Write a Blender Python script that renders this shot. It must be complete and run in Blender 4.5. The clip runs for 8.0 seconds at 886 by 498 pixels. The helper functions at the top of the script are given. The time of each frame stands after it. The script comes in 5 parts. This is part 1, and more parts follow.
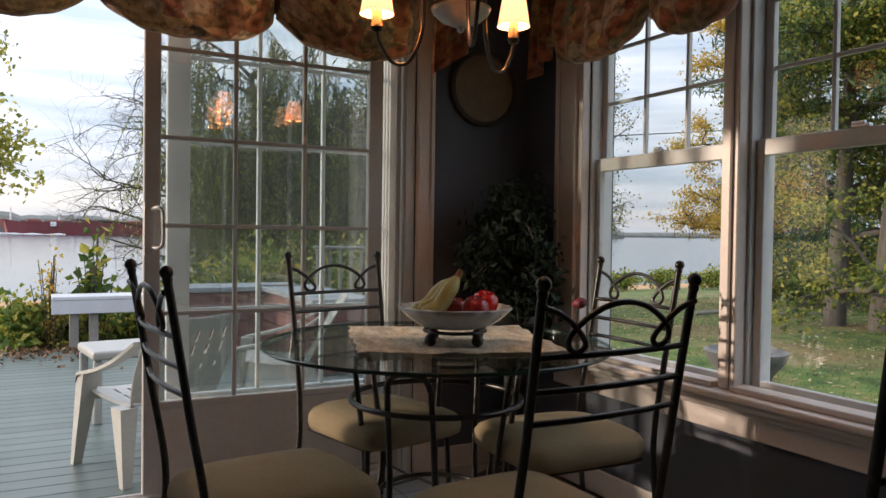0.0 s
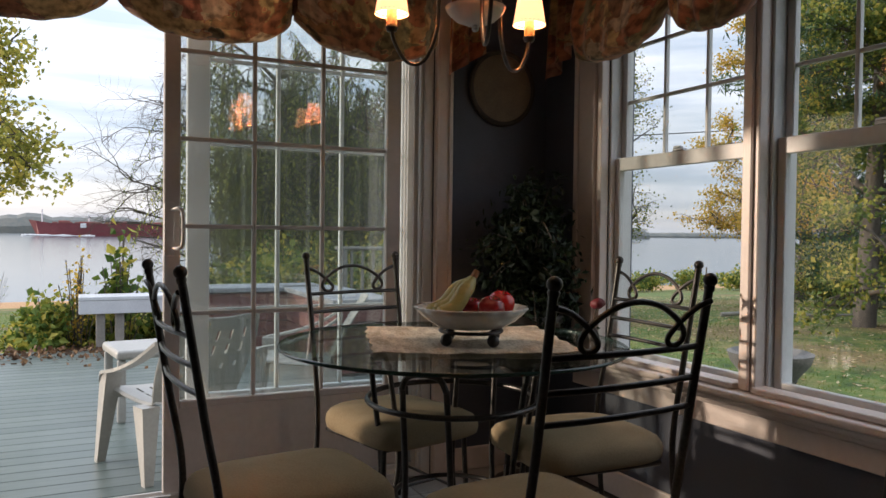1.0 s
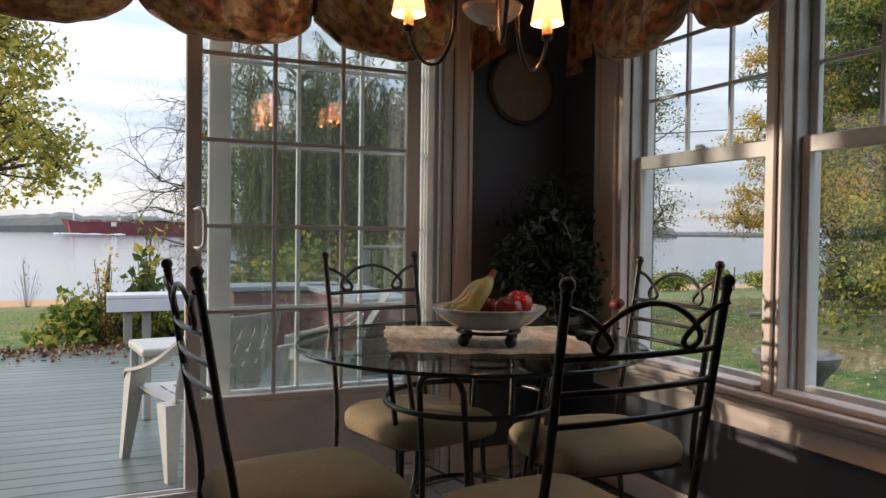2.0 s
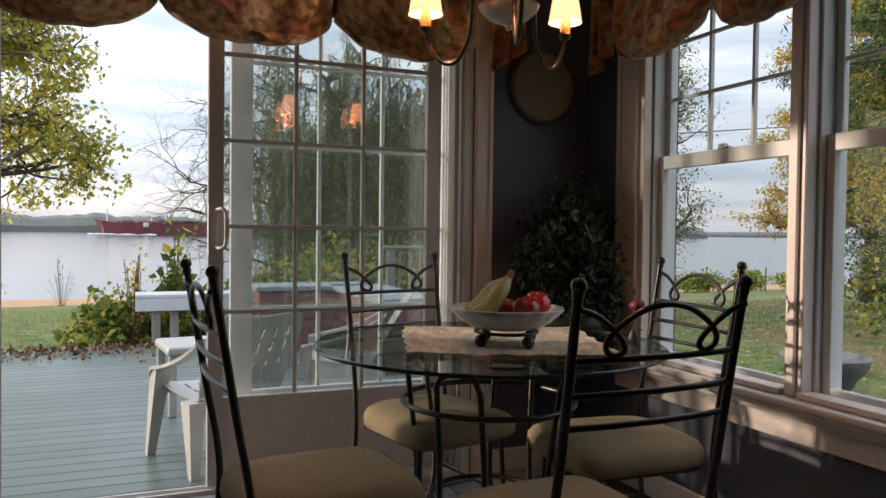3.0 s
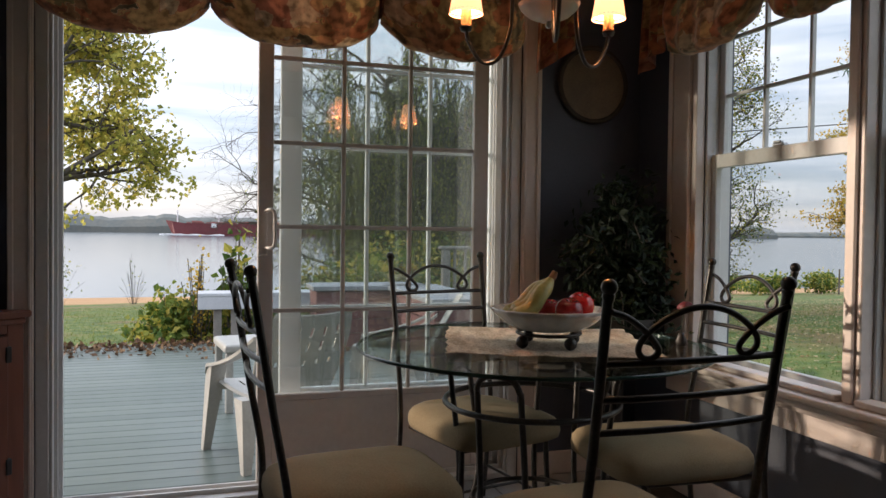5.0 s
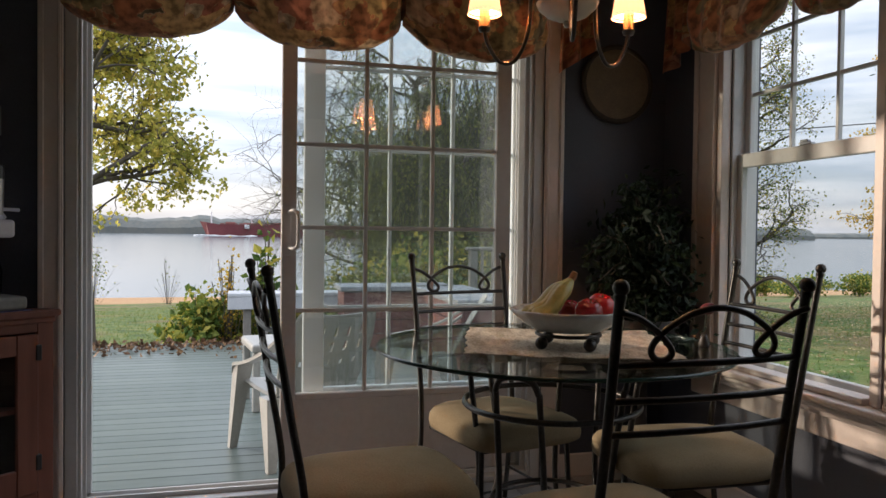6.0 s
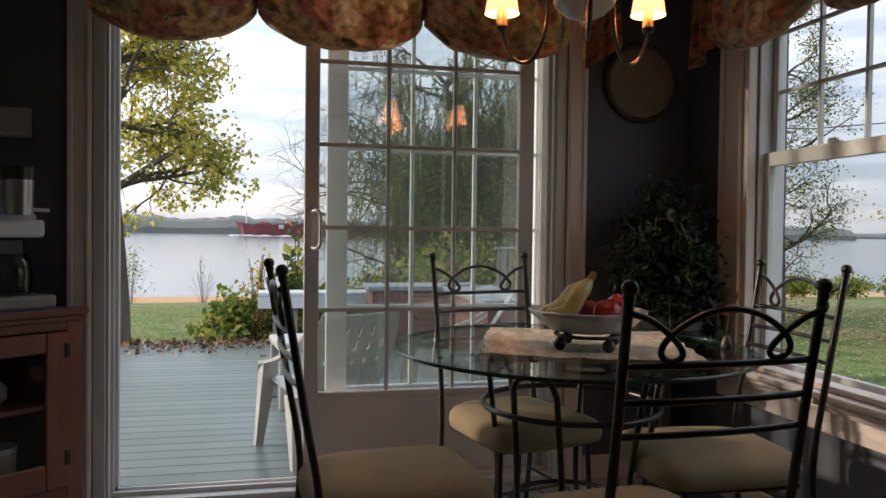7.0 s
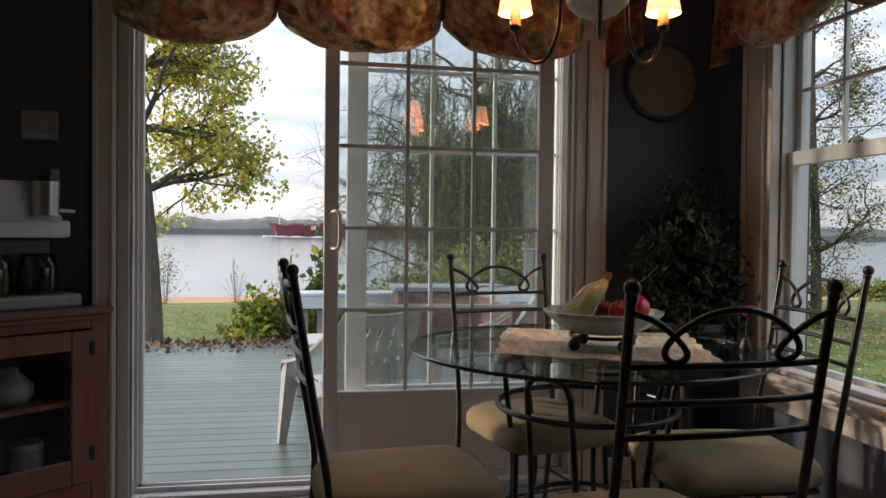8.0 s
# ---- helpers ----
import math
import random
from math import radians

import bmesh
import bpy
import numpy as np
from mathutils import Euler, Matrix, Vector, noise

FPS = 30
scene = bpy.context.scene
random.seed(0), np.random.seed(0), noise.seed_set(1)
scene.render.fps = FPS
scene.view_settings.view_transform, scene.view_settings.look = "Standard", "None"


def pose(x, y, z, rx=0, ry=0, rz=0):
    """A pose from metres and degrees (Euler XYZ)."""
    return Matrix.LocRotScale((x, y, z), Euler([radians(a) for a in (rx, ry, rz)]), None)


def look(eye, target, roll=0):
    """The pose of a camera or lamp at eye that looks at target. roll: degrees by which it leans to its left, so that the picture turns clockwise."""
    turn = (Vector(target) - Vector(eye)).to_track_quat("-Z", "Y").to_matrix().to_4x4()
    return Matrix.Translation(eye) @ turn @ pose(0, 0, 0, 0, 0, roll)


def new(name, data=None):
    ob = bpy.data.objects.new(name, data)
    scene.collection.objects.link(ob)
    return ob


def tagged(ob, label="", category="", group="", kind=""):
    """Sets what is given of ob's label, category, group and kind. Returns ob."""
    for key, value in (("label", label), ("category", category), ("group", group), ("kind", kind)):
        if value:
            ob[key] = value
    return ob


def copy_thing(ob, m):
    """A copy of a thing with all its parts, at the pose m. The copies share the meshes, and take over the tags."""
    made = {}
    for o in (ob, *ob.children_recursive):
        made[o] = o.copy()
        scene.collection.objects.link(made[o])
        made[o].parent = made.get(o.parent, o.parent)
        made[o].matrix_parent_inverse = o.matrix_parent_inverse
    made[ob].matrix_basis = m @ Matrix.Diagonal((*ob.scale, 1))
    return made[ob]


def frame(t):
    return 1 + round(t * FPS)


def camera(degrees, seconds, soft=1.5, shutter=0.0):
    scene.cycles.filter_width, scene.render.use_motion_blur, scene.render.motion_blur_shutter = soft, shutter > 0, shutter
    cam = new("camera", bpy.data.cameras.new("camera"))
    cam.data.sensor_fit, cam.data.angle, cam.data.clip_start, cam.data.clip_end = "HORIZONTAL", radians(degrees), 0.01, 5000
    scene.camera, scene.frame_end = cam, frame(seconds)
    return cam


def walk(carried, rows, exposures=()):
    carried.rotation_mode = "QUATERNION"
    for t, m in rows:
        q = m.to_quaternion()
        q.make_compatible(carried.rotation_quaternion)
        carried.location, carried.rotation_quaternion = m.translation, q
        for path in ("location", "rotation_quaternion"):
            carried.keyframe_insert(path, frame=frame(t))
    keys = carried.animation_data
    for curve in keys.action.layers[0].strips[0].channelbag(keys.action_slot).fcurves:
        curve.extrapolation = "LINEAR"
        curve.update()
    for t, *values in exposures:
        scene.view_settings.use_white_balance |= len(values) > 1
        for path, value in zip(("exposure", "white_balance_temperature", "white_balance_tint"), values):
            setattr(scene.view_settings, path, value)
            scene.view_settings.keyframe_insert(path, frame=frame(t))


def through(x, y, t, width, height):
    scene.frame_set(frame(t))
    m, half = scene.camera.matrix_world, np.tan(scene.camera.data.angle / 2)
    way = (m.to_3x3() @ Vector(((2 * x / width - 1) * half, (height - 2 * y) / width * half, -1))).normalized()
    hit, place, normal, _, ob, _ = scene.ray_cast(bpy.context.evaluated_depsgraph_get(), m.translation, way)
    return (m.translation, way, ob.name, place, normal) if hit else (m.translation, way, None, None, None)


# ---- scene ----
cam = camera(61.3, 8.0)
PATH = [
    (0, (0.124, 0.176, 1.144), (1.068, 1.939, 1.102), 0.8),
    (0.5, (0.14, 0.174, 1.143), (1.055, 1.952, 1.101), 0.8),
    (1, (0.152, 0.169, 1.142), (1.039, 1.962, 1.101), 0.7),
    (1.5, (0.163, 0.166, 1.144), (1.02, 1.973, 1.101), 0.7),
    (3, (0.208, 0.151, 1.146), (0.967, 2.001, 1.101), 0.7),
    (3.5, (0.221, 0.148, 1.145), (0.943, 2.013, 1.101), 0.7),
    (4, (0.234, 0.145, 1.146), (0.918, 2.024, 1.102), 0.7),
    (4.5, (0.252, 0.141, 1.146), (0.897, 2.033, 1.101), 0.7),
    (6, (0.306, 0.122, 1.145), (0.834, 2.05, 1.101), 0.7),
    (6.5, (0.327, 0.117, 1.144), (0.814, 2.057, 1.101), 0.7),
    (7, (0.352, 0.11, 1.145), (0.796, 2.059, 1.1), 0.7),
    (7.5, (0.376, 0.103, 1.143), (0.778, 2.061, 1.1), 0.8),
    (8, (0.406, 0.094, 1.143), (0.768, 2.06, 1.1), 0.7),
]
walk(cam, [(t, look(eye, target, roll)) for t, eye, target, roll in PATH],
     exposures=((0.0, 1.5, 6480, 17), (8.0, 1.5, 6480, 17)))

# ---- sky, sun, exposure ----
SUN_EL, SUN_DIR = 10.5, (-0.845, 0.535)
world = bpy.data.worlds.new("sky")
scene.world = world
world.use_nodes = True
wn, wl = world.node_tree.nodes, world.node_tree.links
wn.clear()
w_out = wn.new("ShaderNodeOutputWorld")
w_bg = wn.new("ShaderNodeBackground")
w_sky = wn.new("ShaderNodeTexSky")
w_sky.sky_type = "NISHITA"
w_sky.sun_disc = False
w_sky.sun_elevation = radians(SUN_EL)
w_sky.sun_rotation = math.atan2(SUN_DIR[0], SUN_DIR[1])
w_co = wn.new("ShaderNodeTexCoord")
w_map = wn.new("ShaderNodeMapping")
w_map.inputs["Scale"].default_value = (1.2, 1.2, 7.0)
w_noise = wn.new("ShaderNodeTexNoise")
w_noise.inputs["Scale"].default_value = 2.2
w_noise.inputs["Detail"].default_value = 7.0
w_noise.inputs["Roughness"].default_value = 0.55
w_ramp = wn.new("ShaderNodeValToRGB")
w_ramp.color_ramp.elements[0].position, w_ramp.color_ramp.elements[0].color = 0.36, (0.62, 0.62, 0.62, 1)
w_ramp.color_ramp.elements[1].position, w_ramp.color_ramp.elements[1].color = 0.66, (0.92, 0.92, 0.92, 1)
w_mix = wn.new("ShaderNodeMix")
w_mix.data_type = "RGBA"
w_cloud = wn.new("ShaderNodeValToRGB")
w_cloud.color_ramp.elements[0].position, w_cloud.color_ramp.elements[0].color = 0.34, (0.43, 0.52, 0.63, 1)
w_cloud.color_ramp.elements[1].position, w_cloud.color_ramp.elements[1].color = 0.62, (0.80, 0.845, 0.89, 1)
w_bright = wn.new("ShaderNodeMix")
w_bright.data_type, w_bright.blend_type = "RGBA", "MULTIPLY"
w_bright.inputs["Factor"].default_value = 1.0
w_bright.inputs["B"].default_value = (10.0, 10.0, 10.0, 1)
w_noise2 = wn.new("ShaderNodeTexNoise")
w_noise2.inputs["Scale"].default_value, w_noise2.inputs["Detail"].default_value = 3.1, 8.0
w_map2 = wn.new("ShaderNodeMapping")
w_map2.inputs["Scale"].default_value = (1.0, 1.0, 11.0)
w_map2.inputs["Location"].default_value = (3.0, 1.0, 0.4)
wl.new(w_co.outputs["Generated"], w_map2.inputs["Vector"])
wl.new(w_map2.outputs["Vector"], w_noise2.inputs["Vector"])
wl.new(w_noise2.outputs["Fac"], w_cloud.inputs["Fac"])
wl.new(w_cloud.outputs["Color"], w_bright.inputs["A"])
wl.new(w_bright.outputs["Result"], w_mix.inputs["B"])
# an overcast sky is dimmer at the horizon than overhead
w_sep = wn.new("ShaderNodeSeparateXYZ")
w_up = wn.new("ShaderNodeMapRange")
w_up.inputs["To Min"].default_value, w_up.inputs["To Max"].default_value = 0.46, 1.6
w_grad = wn.new("ShaderNodeMix")
w_grad.data_type, w_grad.blend_type = "RGBA", "MULTIPLY"
w_grad.inputs["Factor"].default_value = 1.0
wl.new(w_co.outputs["Generated"], w_map.inputs["Vector"])
wl.new(w_map.outputs["Vector"], w_noise.inputs["Vector"])
wl.new(w_noise.outputs["Fac"], w_ramp.inputs["Fac"])
wl.new(w_ramp.outputs["Color"], w_mix.inputs["Factor"])
wl.new(w_sky.outputs["Color"], w_mix.inputs["A"])
wl.new(w_co.outputs["Generated"], w_sep.inputs[0])
wl.new(w_sep.outputs["Z"], w_up.inputs["Value"])
wl.new(w_mix.outputs["Result"], w_grad.inputs["A"])
w_dot, w_side, w_both = wn.new("ShaderNodeVectorMath"), wn.new("ShaderNodeMapRange"), wn.new("ShaderNodeMath")
w_dot.operation, w_both.operation = "DOT_PRODUCT", "MULTIPLY"
w_dot.inputs[1].default_value = (SUN_DIR[0], SUN_DIR[1], 0.0)
w_side.inputs["From Min"].default_value, w_side.inputs["From Max"].default_value = -0.2, 0.8
w_side.inputs["To Min"].default_value, w_side.inputs["To Max"].default_value = 0.84, 1.12
wl.new(w_co.outputs["Generated"], w_dot.inputs[0])
wl.new(w_dot.outputs["Value"], w_side.inputs["Value"])
wl.new(w_side.outputs["Result"], w_both.inputs[0])
wl.new(w_up.outputs["Result"], w_both.inputs[1])
wl.new(w_both.outputs[0], w_grad.inputs["B"])
wl.new(w_grad.outputs["Result"], w_bg.inputs["Color"])
w_bg.inputs["Strength"].default_value = 0.1
wl.new(w_bg.outputs["Background"], w_out.inputs["Surface"])

sun_data = bpy.data.lights.new("sun", "SUN")
sun_data.energy, sun_data.angle, sun_data.color = 1.25, radians(2.2), (1.0, 0.84, 0.64)
sun = new("sun", sun_data)
_h = math.hypot(*SUN_DIR)
sun.matrix_world = look((SUN_DIR[0] / _h * 30, SUN_DIR[1] / _h * 30, 30 * math.tan(radians(SUN_EL))), (0, 0, 0))


# ---- materials ----
def nodes_of(name):
    m = bpy.data.materials.new(name)
    m.use_nodes = True
    n = m.node_tree.nodes
    return m, n, m.node_tree.links, n["Principled BSDF"], n["Material Output"]


def ramp_of(n, stops):
    r = n.new("ShaderNodeValToRGB")
    e = r.color_ramp.elements
    e[0].position, e[0].color = stops[0][0], (*stops[0][1], 1)
    e[1].position, e[1].color = stops[-1][0], (*stops[-1][1], 1)
    for p, c in stops[1:-1]:
        e.new(p).color = (*c, 1)
    return r


def surface(name, c1, c2, scale=6.0, rough=0.5, metal=0.0, bump=0.15, fine=60.0, stretch=(1, 1, 1), pieces=0.0, coat=0.0, spec=0.5, hard=0.2):
    """A plain material whose colour drifts between c1 and c2 at two scales, with fine relief; pieces: how far single objects differ."""
    m, n, l, b, _ = nodes_of(name)
    co, mp = n.new("ShaderNodeTexCoord"), n.new("ShaderNodeMapping")
    mp.inputs["Scale"].default_value = stretch
    l.new(co.outputs["Object"], mp.inputs["Vector"])
    big, small = n.new("ShaderNodeTexNoise"), n.new("ShaderNodeTexNoise")
    big.inputs["Scale"].default_value, big.inputs["Detail"].default_value = scale, 4
    small.inputs["Scale"].default_value, small.inputs["Detail"].default_value = fine, 5
    l.new(mp.outputs["Vector"], big.inputs["Vector"])
    l.new(mp.outputs["Vector"], small.inputs["Vector"])
    mixf = n.new("ShaderNodeMath")
    mixf.operation = "MULTIPLY_ADD"
    mixf.inputs[1].default_value = 0.45
    l.new(small.outputs["Fac"], mixf.inputs[0])
    half = n.new("ShaderNodeMath")
    half.operation = "MULTIPLY"
    half.inputs[1].default_value = 0.55
    l.new(big.outputs["Fac"], half.inputs[0])
    l.new(half.outputs[0], mixf.inputs[2])
    last = mixf
    if pieces:
        info, add = n.new("ShaderNodeObjectInfo"), n.new("ShaderNodeMath")
        add.operation = "MULTIPLY_ADD"
        add.inputs[1].default_value = pieces
        l.new(info.outputs["Random"], add.inputs[0])
        sub = n.new("ShaderNodeMath")
        sub.operation = "SUBTRACT"
        sub.inputs[1].default_value = pieces / 2
        l.new(mixf.outputs[0], sub.inputs[0])
        l.new(sub.outputs[0], add.inputs[2])
        last = add
    r = ramp_of(n, [(0.5 - hard, c1), (0.5 + hard, c2)])
    l.new(last.outputs[0], r.inputs["Fac"])
    l.new(r.outputs["Color"], b.inputs["Base Color"])
    rr = n.new("ShaderNodeMapRange")
    rr.inputs["To Min"].default_value, rr.inputs["To Max"].default_value = max(rough - 0.08, 0.02), min(rough + 0.1, 1)
    l.new(big.outputs["Fac"], rr.inputs["Value"])
    l.new(rr.outputs["Result"], b.inputs["Roughness"])
    b.inputs["Metallic"].default_value = metal
    b.inputs["Coat Weight"].default_value = coat
    b.inputs["Specular IOR Level"].default_value = spec
    if bump:
        bp = n.new("ShaderNodeBump")
        bp.inputs["Strength"].default_value, bp.inputs["Distance"].default_value = bump, 0.004
        l.new(small.outputs["Fac"], bp.inputs["Height"])
        l.new(bp.outputs["Normal"], b.inputs["Normal"])
    return m


def leaf_material(name, stops, through=0.45):
    m, n, l, b, out = nodes_of(name)
    g = n.new("ShaderNodeNewGeometry")
    r = ramp_of(n, stops)
    l.new(g.outputs["Random Per Island"], r.inputs["Fac"])
    l.new(r.outputs["Color"], b.inputs["Base Color"])
    b.inputs["Roughness"].default_value = 0.6
    b.inputs["Specular IOR Level"].default_value = 0.25
    t, mx = n.new("ShaderNodeBsdfTranslucent"), n.new("ShaderNodeMixShader")
    l.new(r.outputs["Color"], t.inputs["Color"])
    mx.inputs["Fac"].default_value = through
    l.new(b.outputs[0], mx.inputs[1])
    l.new(t.outputs[0], mx.inputs[2])
    l.new(mx.outputs[0], out.inputs["Surface"])
    return m


def pane_material(name, tint, gloss, edge=0.55, dust=0.0):
    m, n, l, b, out = nodes_of(name)
    n.remove(b)
    t, g, mx = n.new("ShaderNodeBsdfTransparent"), n.new("ShaderNodeBsdfGlossy"), n.new("ShaderNodeMixShader")
    t.inputs["Color"].default_value = (*tint, 1)
    g.inputs["Roughness"].default_value = 0.015
    f, pw, ma = n.new("ShaderNodeLayerWeight"), n.new("ShaderNodeMath"), n.new("ShaderNodeMath")
    f.inputs["Blend"].default_value = 0.5
    pw.operation, ma.operation = "POWER", "MULTIPLY_ADD"
    pw.inputs[1].default_value = 4.0
    ma.inputs[1].default_value, ma.inputs[2].default_value = edge, gloss
    ma.use_clamp = True
    l.new(f.outputs["Facing"], pw.inputs[0])
    l.new(pw.outputs[0], ma.inputs[0])
    l.new(ma.outputs[0], mx.inputs["Fac"])
    l.new(t.outputs[0], mx.inputs[1])
    l.new(g.outputs[0], mx.inputs[2])
    last = mx
    if dust:
        co, nz, mr = n.new("ShaderNodeTexCoord"), n.new("ShaderNodeTexNoise"), n.new("ShaderNodeMapRange")
        nz.inputs["Scale"].default_value, nz.inputs["Detail"].default_value = 2.5, 6
        l.new(co.outputs["Object"], nz.inputs["Vector"])
        l.new(nz.outputs["Fac"], mr.inputs["Value"])
        mr.inputs["To Min"].default_value, mr.inputs["To Max"].default_value = dust * 0.3, dust * 1.7
        tl, last = n.new("ShaderNodeBsdfTranslucent"), n.new("ShaderNodeMixShader")
        tl.inputs["Color"].default_value = (0.75, 0.8, 0.8, 1)
        l.new(mr.outputs["Result"], last.inputs["Fac"])
        l.new(mx.outputs[0], last.inputs[1])
        l.new(tl.outputs[0], last.inputs[2])
    l.new(last.outputs[0], out.inputs["Surface"])
    return m


def glow_material(name, colour, strength, body=0.5):
    m, n, l, b, _ = nodes_of(name)
    b.inputs["Base Color"].default_value = (*colour, 1)
    b.inputs["Emission Color"].default_value = (*colour, 1)
    b.inputs["Emission Strength"].default_value = strength
    b.inputs["Roughness"].default_value = body
    tr, ms = n.new("ShaderNodeBsdfTranslucent"), n.new("ShaderNodeMixShader")
    tr.inputs["Color"].default_value = (0.95, 0.66, 0.42, 1)
    ms.inputs["Fac"].default_value = 0.10
    l.new(b.outputs[0], ms.inputs[1])
    l.new(tr.outputs[0], ms.inputs[2])
    l.new(ms.outputs[0], n["Material Output"].inputs["Surface"])
    return m


def floral_material(name):
    m, n, l, b, _ = nodes_of(name)
    co, mp = n.new("ShaderNodeTexCoord"), n.new("ShaderNodeMapping")
    l.new(co.outputs["UV"], mp.inputs["Vector"])
    warp = n.new("ShaderNodeTexNoise")
    warp.inputs["Scale"].default_value, warp.inputs["Detail"].default_value = 9, 3
    l.new(mp.outputs["Vector"], warp.inputs["Vector"])
    mx = n.new("ShaderNodeMix")
    mx.data_type = "RGBA"
    mx.inputs["Factor"].default_value = 0.22
    l.new(mp.outputs["Vector"], mx.inputs["A"])
    l.new(warp.outputs["Color"], mx.inputs["B"])
    v = n.new("ShaderNodeTexVoronoi")
    v.feature = "SMOOTH_F1"
    v.inputs["Smoothness"].default_value = 0.15
    v.inputs["Scale"].default_value = 10
    l.new(mx.outputs["Result"], v.inputs["Vector"])
    sep = n.new("ShaderNodeSeparateColor")
    l.new(v.outputs["Color"], sep.inputs["Color"])
    r = ramp_of(n, [(0.0, (0.16, 0.10, 0.06)), (0.2, (0.44, 0.16, 0.075)), (0.36, (0.20, 0.18, 0.09)), (0.5, (0.60, 0.40, 0.18)),
                    (0.64, (0.34, 0.09, 0.055)), (0.78, (0.58, 0.47, 0.32)), (0.9, (0.11, 0.10, 0.06)), (1.0, (0.56, 0.28, 0.13))])
    l.new(sep.outputs["Red"], r.inputs["Fac"])
    n2 = n.new("ShaderNodeTexNoise")
    n2.inputs["Scale"].default_value, n2.inputs["Detail"].default_value = 22, 3
    l.new(mp.outputs["Vector"], n2.inputs["Vector"])
    r2 = ramp_of(n, [(0.36, (0.30, 0.20, 0.13)), (0.5, (0.85, 0.70, 0.58)), (0.66, (1.25, 1.05, 0.9))])
    l.new(n2.outputs["Fac"], r2.inputs["Fac"])
    mul = n.new("ShaderNodeMix")
    mul.data_type, mul.blend_type = "RGBA", "MULTIPLY"
    mul.inputs["Factor"].default_value = 0.85
    l.new(r.outputs["Color"], mul.inputs["A"])
    l.new(r2.outputs["Color"], mul.inputs["B"])
    l.new(mul.outputs["Result"], b.inputs["Base Color"])
    b.inputs["Roughness"].default_value = 0.7
    b.inputs["Sheen Weight"].default_value = 0.3
    tr, ms = n.new("ShaderNodeBsdfTranslucent"), n.new("ShaderNodeMixShader")
    l.new(mul.outputs["Result"], tr.inputs["Color"])
    ms.inputs["Fac"].default_value = 0.28
    l.new(b.outputs[0], ms.inputs[1])
    l.new(tr.outputs[0], ms.inputs[2])
    l.new(ms.outputs[0], n["Material Output"].inputs["Surface"])
    bp = n.new("ShaderNodeBump")
    bp.inputs["Strength"].default_value, bp.inputs["Distance"].default_value = 0.2, 0.003
    l.new(n2.outputs["Fac"], bp.inputs["Height"])
    l.new(bp.outputs["Normal"], b.inputs["Normal"])
    return m


def ground_material(name):
    m, n, l, b, _ = nodes_of(name)
    co = n.new("ShaderNodeTexCoord")
    a, c, f = n.new("ShaderNodeTexNoise"), n.new("ShaderNodeTexNoise"), n.new("ShaderNodeTexNoise")
    for node, s in ((a, 0.35), (c, 2.5), (f, 30)):
        node.inputs["Scale"].default_value, node.inputs["Detail"].default_value = s, 5
        l.new(co.outputs["Object"], node.inputs["Vector"])
    grass = ramp_of(n, [(0.36, (0.035, 0.07, 0.011)), (0.5, (0.082, 0.135, 0.02)), (0.62, (0.15, 0.165, 0.04))])
    l.new(c.outputs["Fac"], grass.inputs["Fac"])
    litter = ramp_of(n, [(0.35, (0.10, 0.055, 0.025)), (0.65, (0.30, 0.19, 0.09))])
    l.new(f.outputs["Fac"], litter.inputs["Fac"])
    pick = ramp_of(n, [(0.50, (0, 0, 0)), (0.62, (0.7, 0.7, 0.7))])
    l.new(a.outputs["Fac"], pick.inputs["Fac"])
    mx = n.new("ShaderNodeMix")
    mx.data_type = "RGBA"
    l.new(pick.outputs["Color"], mx.inputs["Factor"])
    l.new(grass.outputs["Color"], mx.inputs["A"])
    l.new(litter.outputs["Color"], mx.inputs["B"])
    sep, beach = n.new("ShaderNodeSeparateXYZ"), n.new("ShaderNodeMapRange")
    l.new(co.outputs["Object"], sep.inputs[0])
    wob = n.new("ShaderNodeMath")
    wob.operation = "MULTIPLY_ADD"
    wob.inputs[1].default_value = 7.0
    l.new(a.outputs["Fac"], wob.inputs[0])
    l.new(sep.outputs["Y"], wob.inputs[2])
    beach.inputs["From Min"].default_value, beach.inputs["From Max"].default_value = 43, 46
    l.new(wob.outputs[0], beach.inputs["Value"])
    sand = ramp_of(n, [(0.3, (0.30, 0.15, 0.06)), (0.7, (0.52, 0.33, 0.16))])
    l.new(f.outputs["Fac"], sand.inputs["Fac"])
    mx2 = n.new("ShaderNodeMix")
    mx2.data_type = "RGBA"
    l.new(beach.outputs["Result"], mx2.inputs["Factor"])
    l.new(mx.outputs["Result"], mx2.inputs["A"])
    l.new(sand.outputs["Color"], mx2.inputs["B"])
    l.new(mx2.outputs["Result"], b.inputs["Base Color"])
    b.inputs["Roughness"].default_value = 0.9
    bp = n.new("ShaderNodeBump")
    bp.inputs["Strength"].default_value, bp.inputs["Distance"].default_value = 0.8, 0.06
    l.new(f.outputs["Fac"], bp.inputs["Height"])
    l.new(bp.outputs["Normal"], b.inputs["Normal"])
    return m


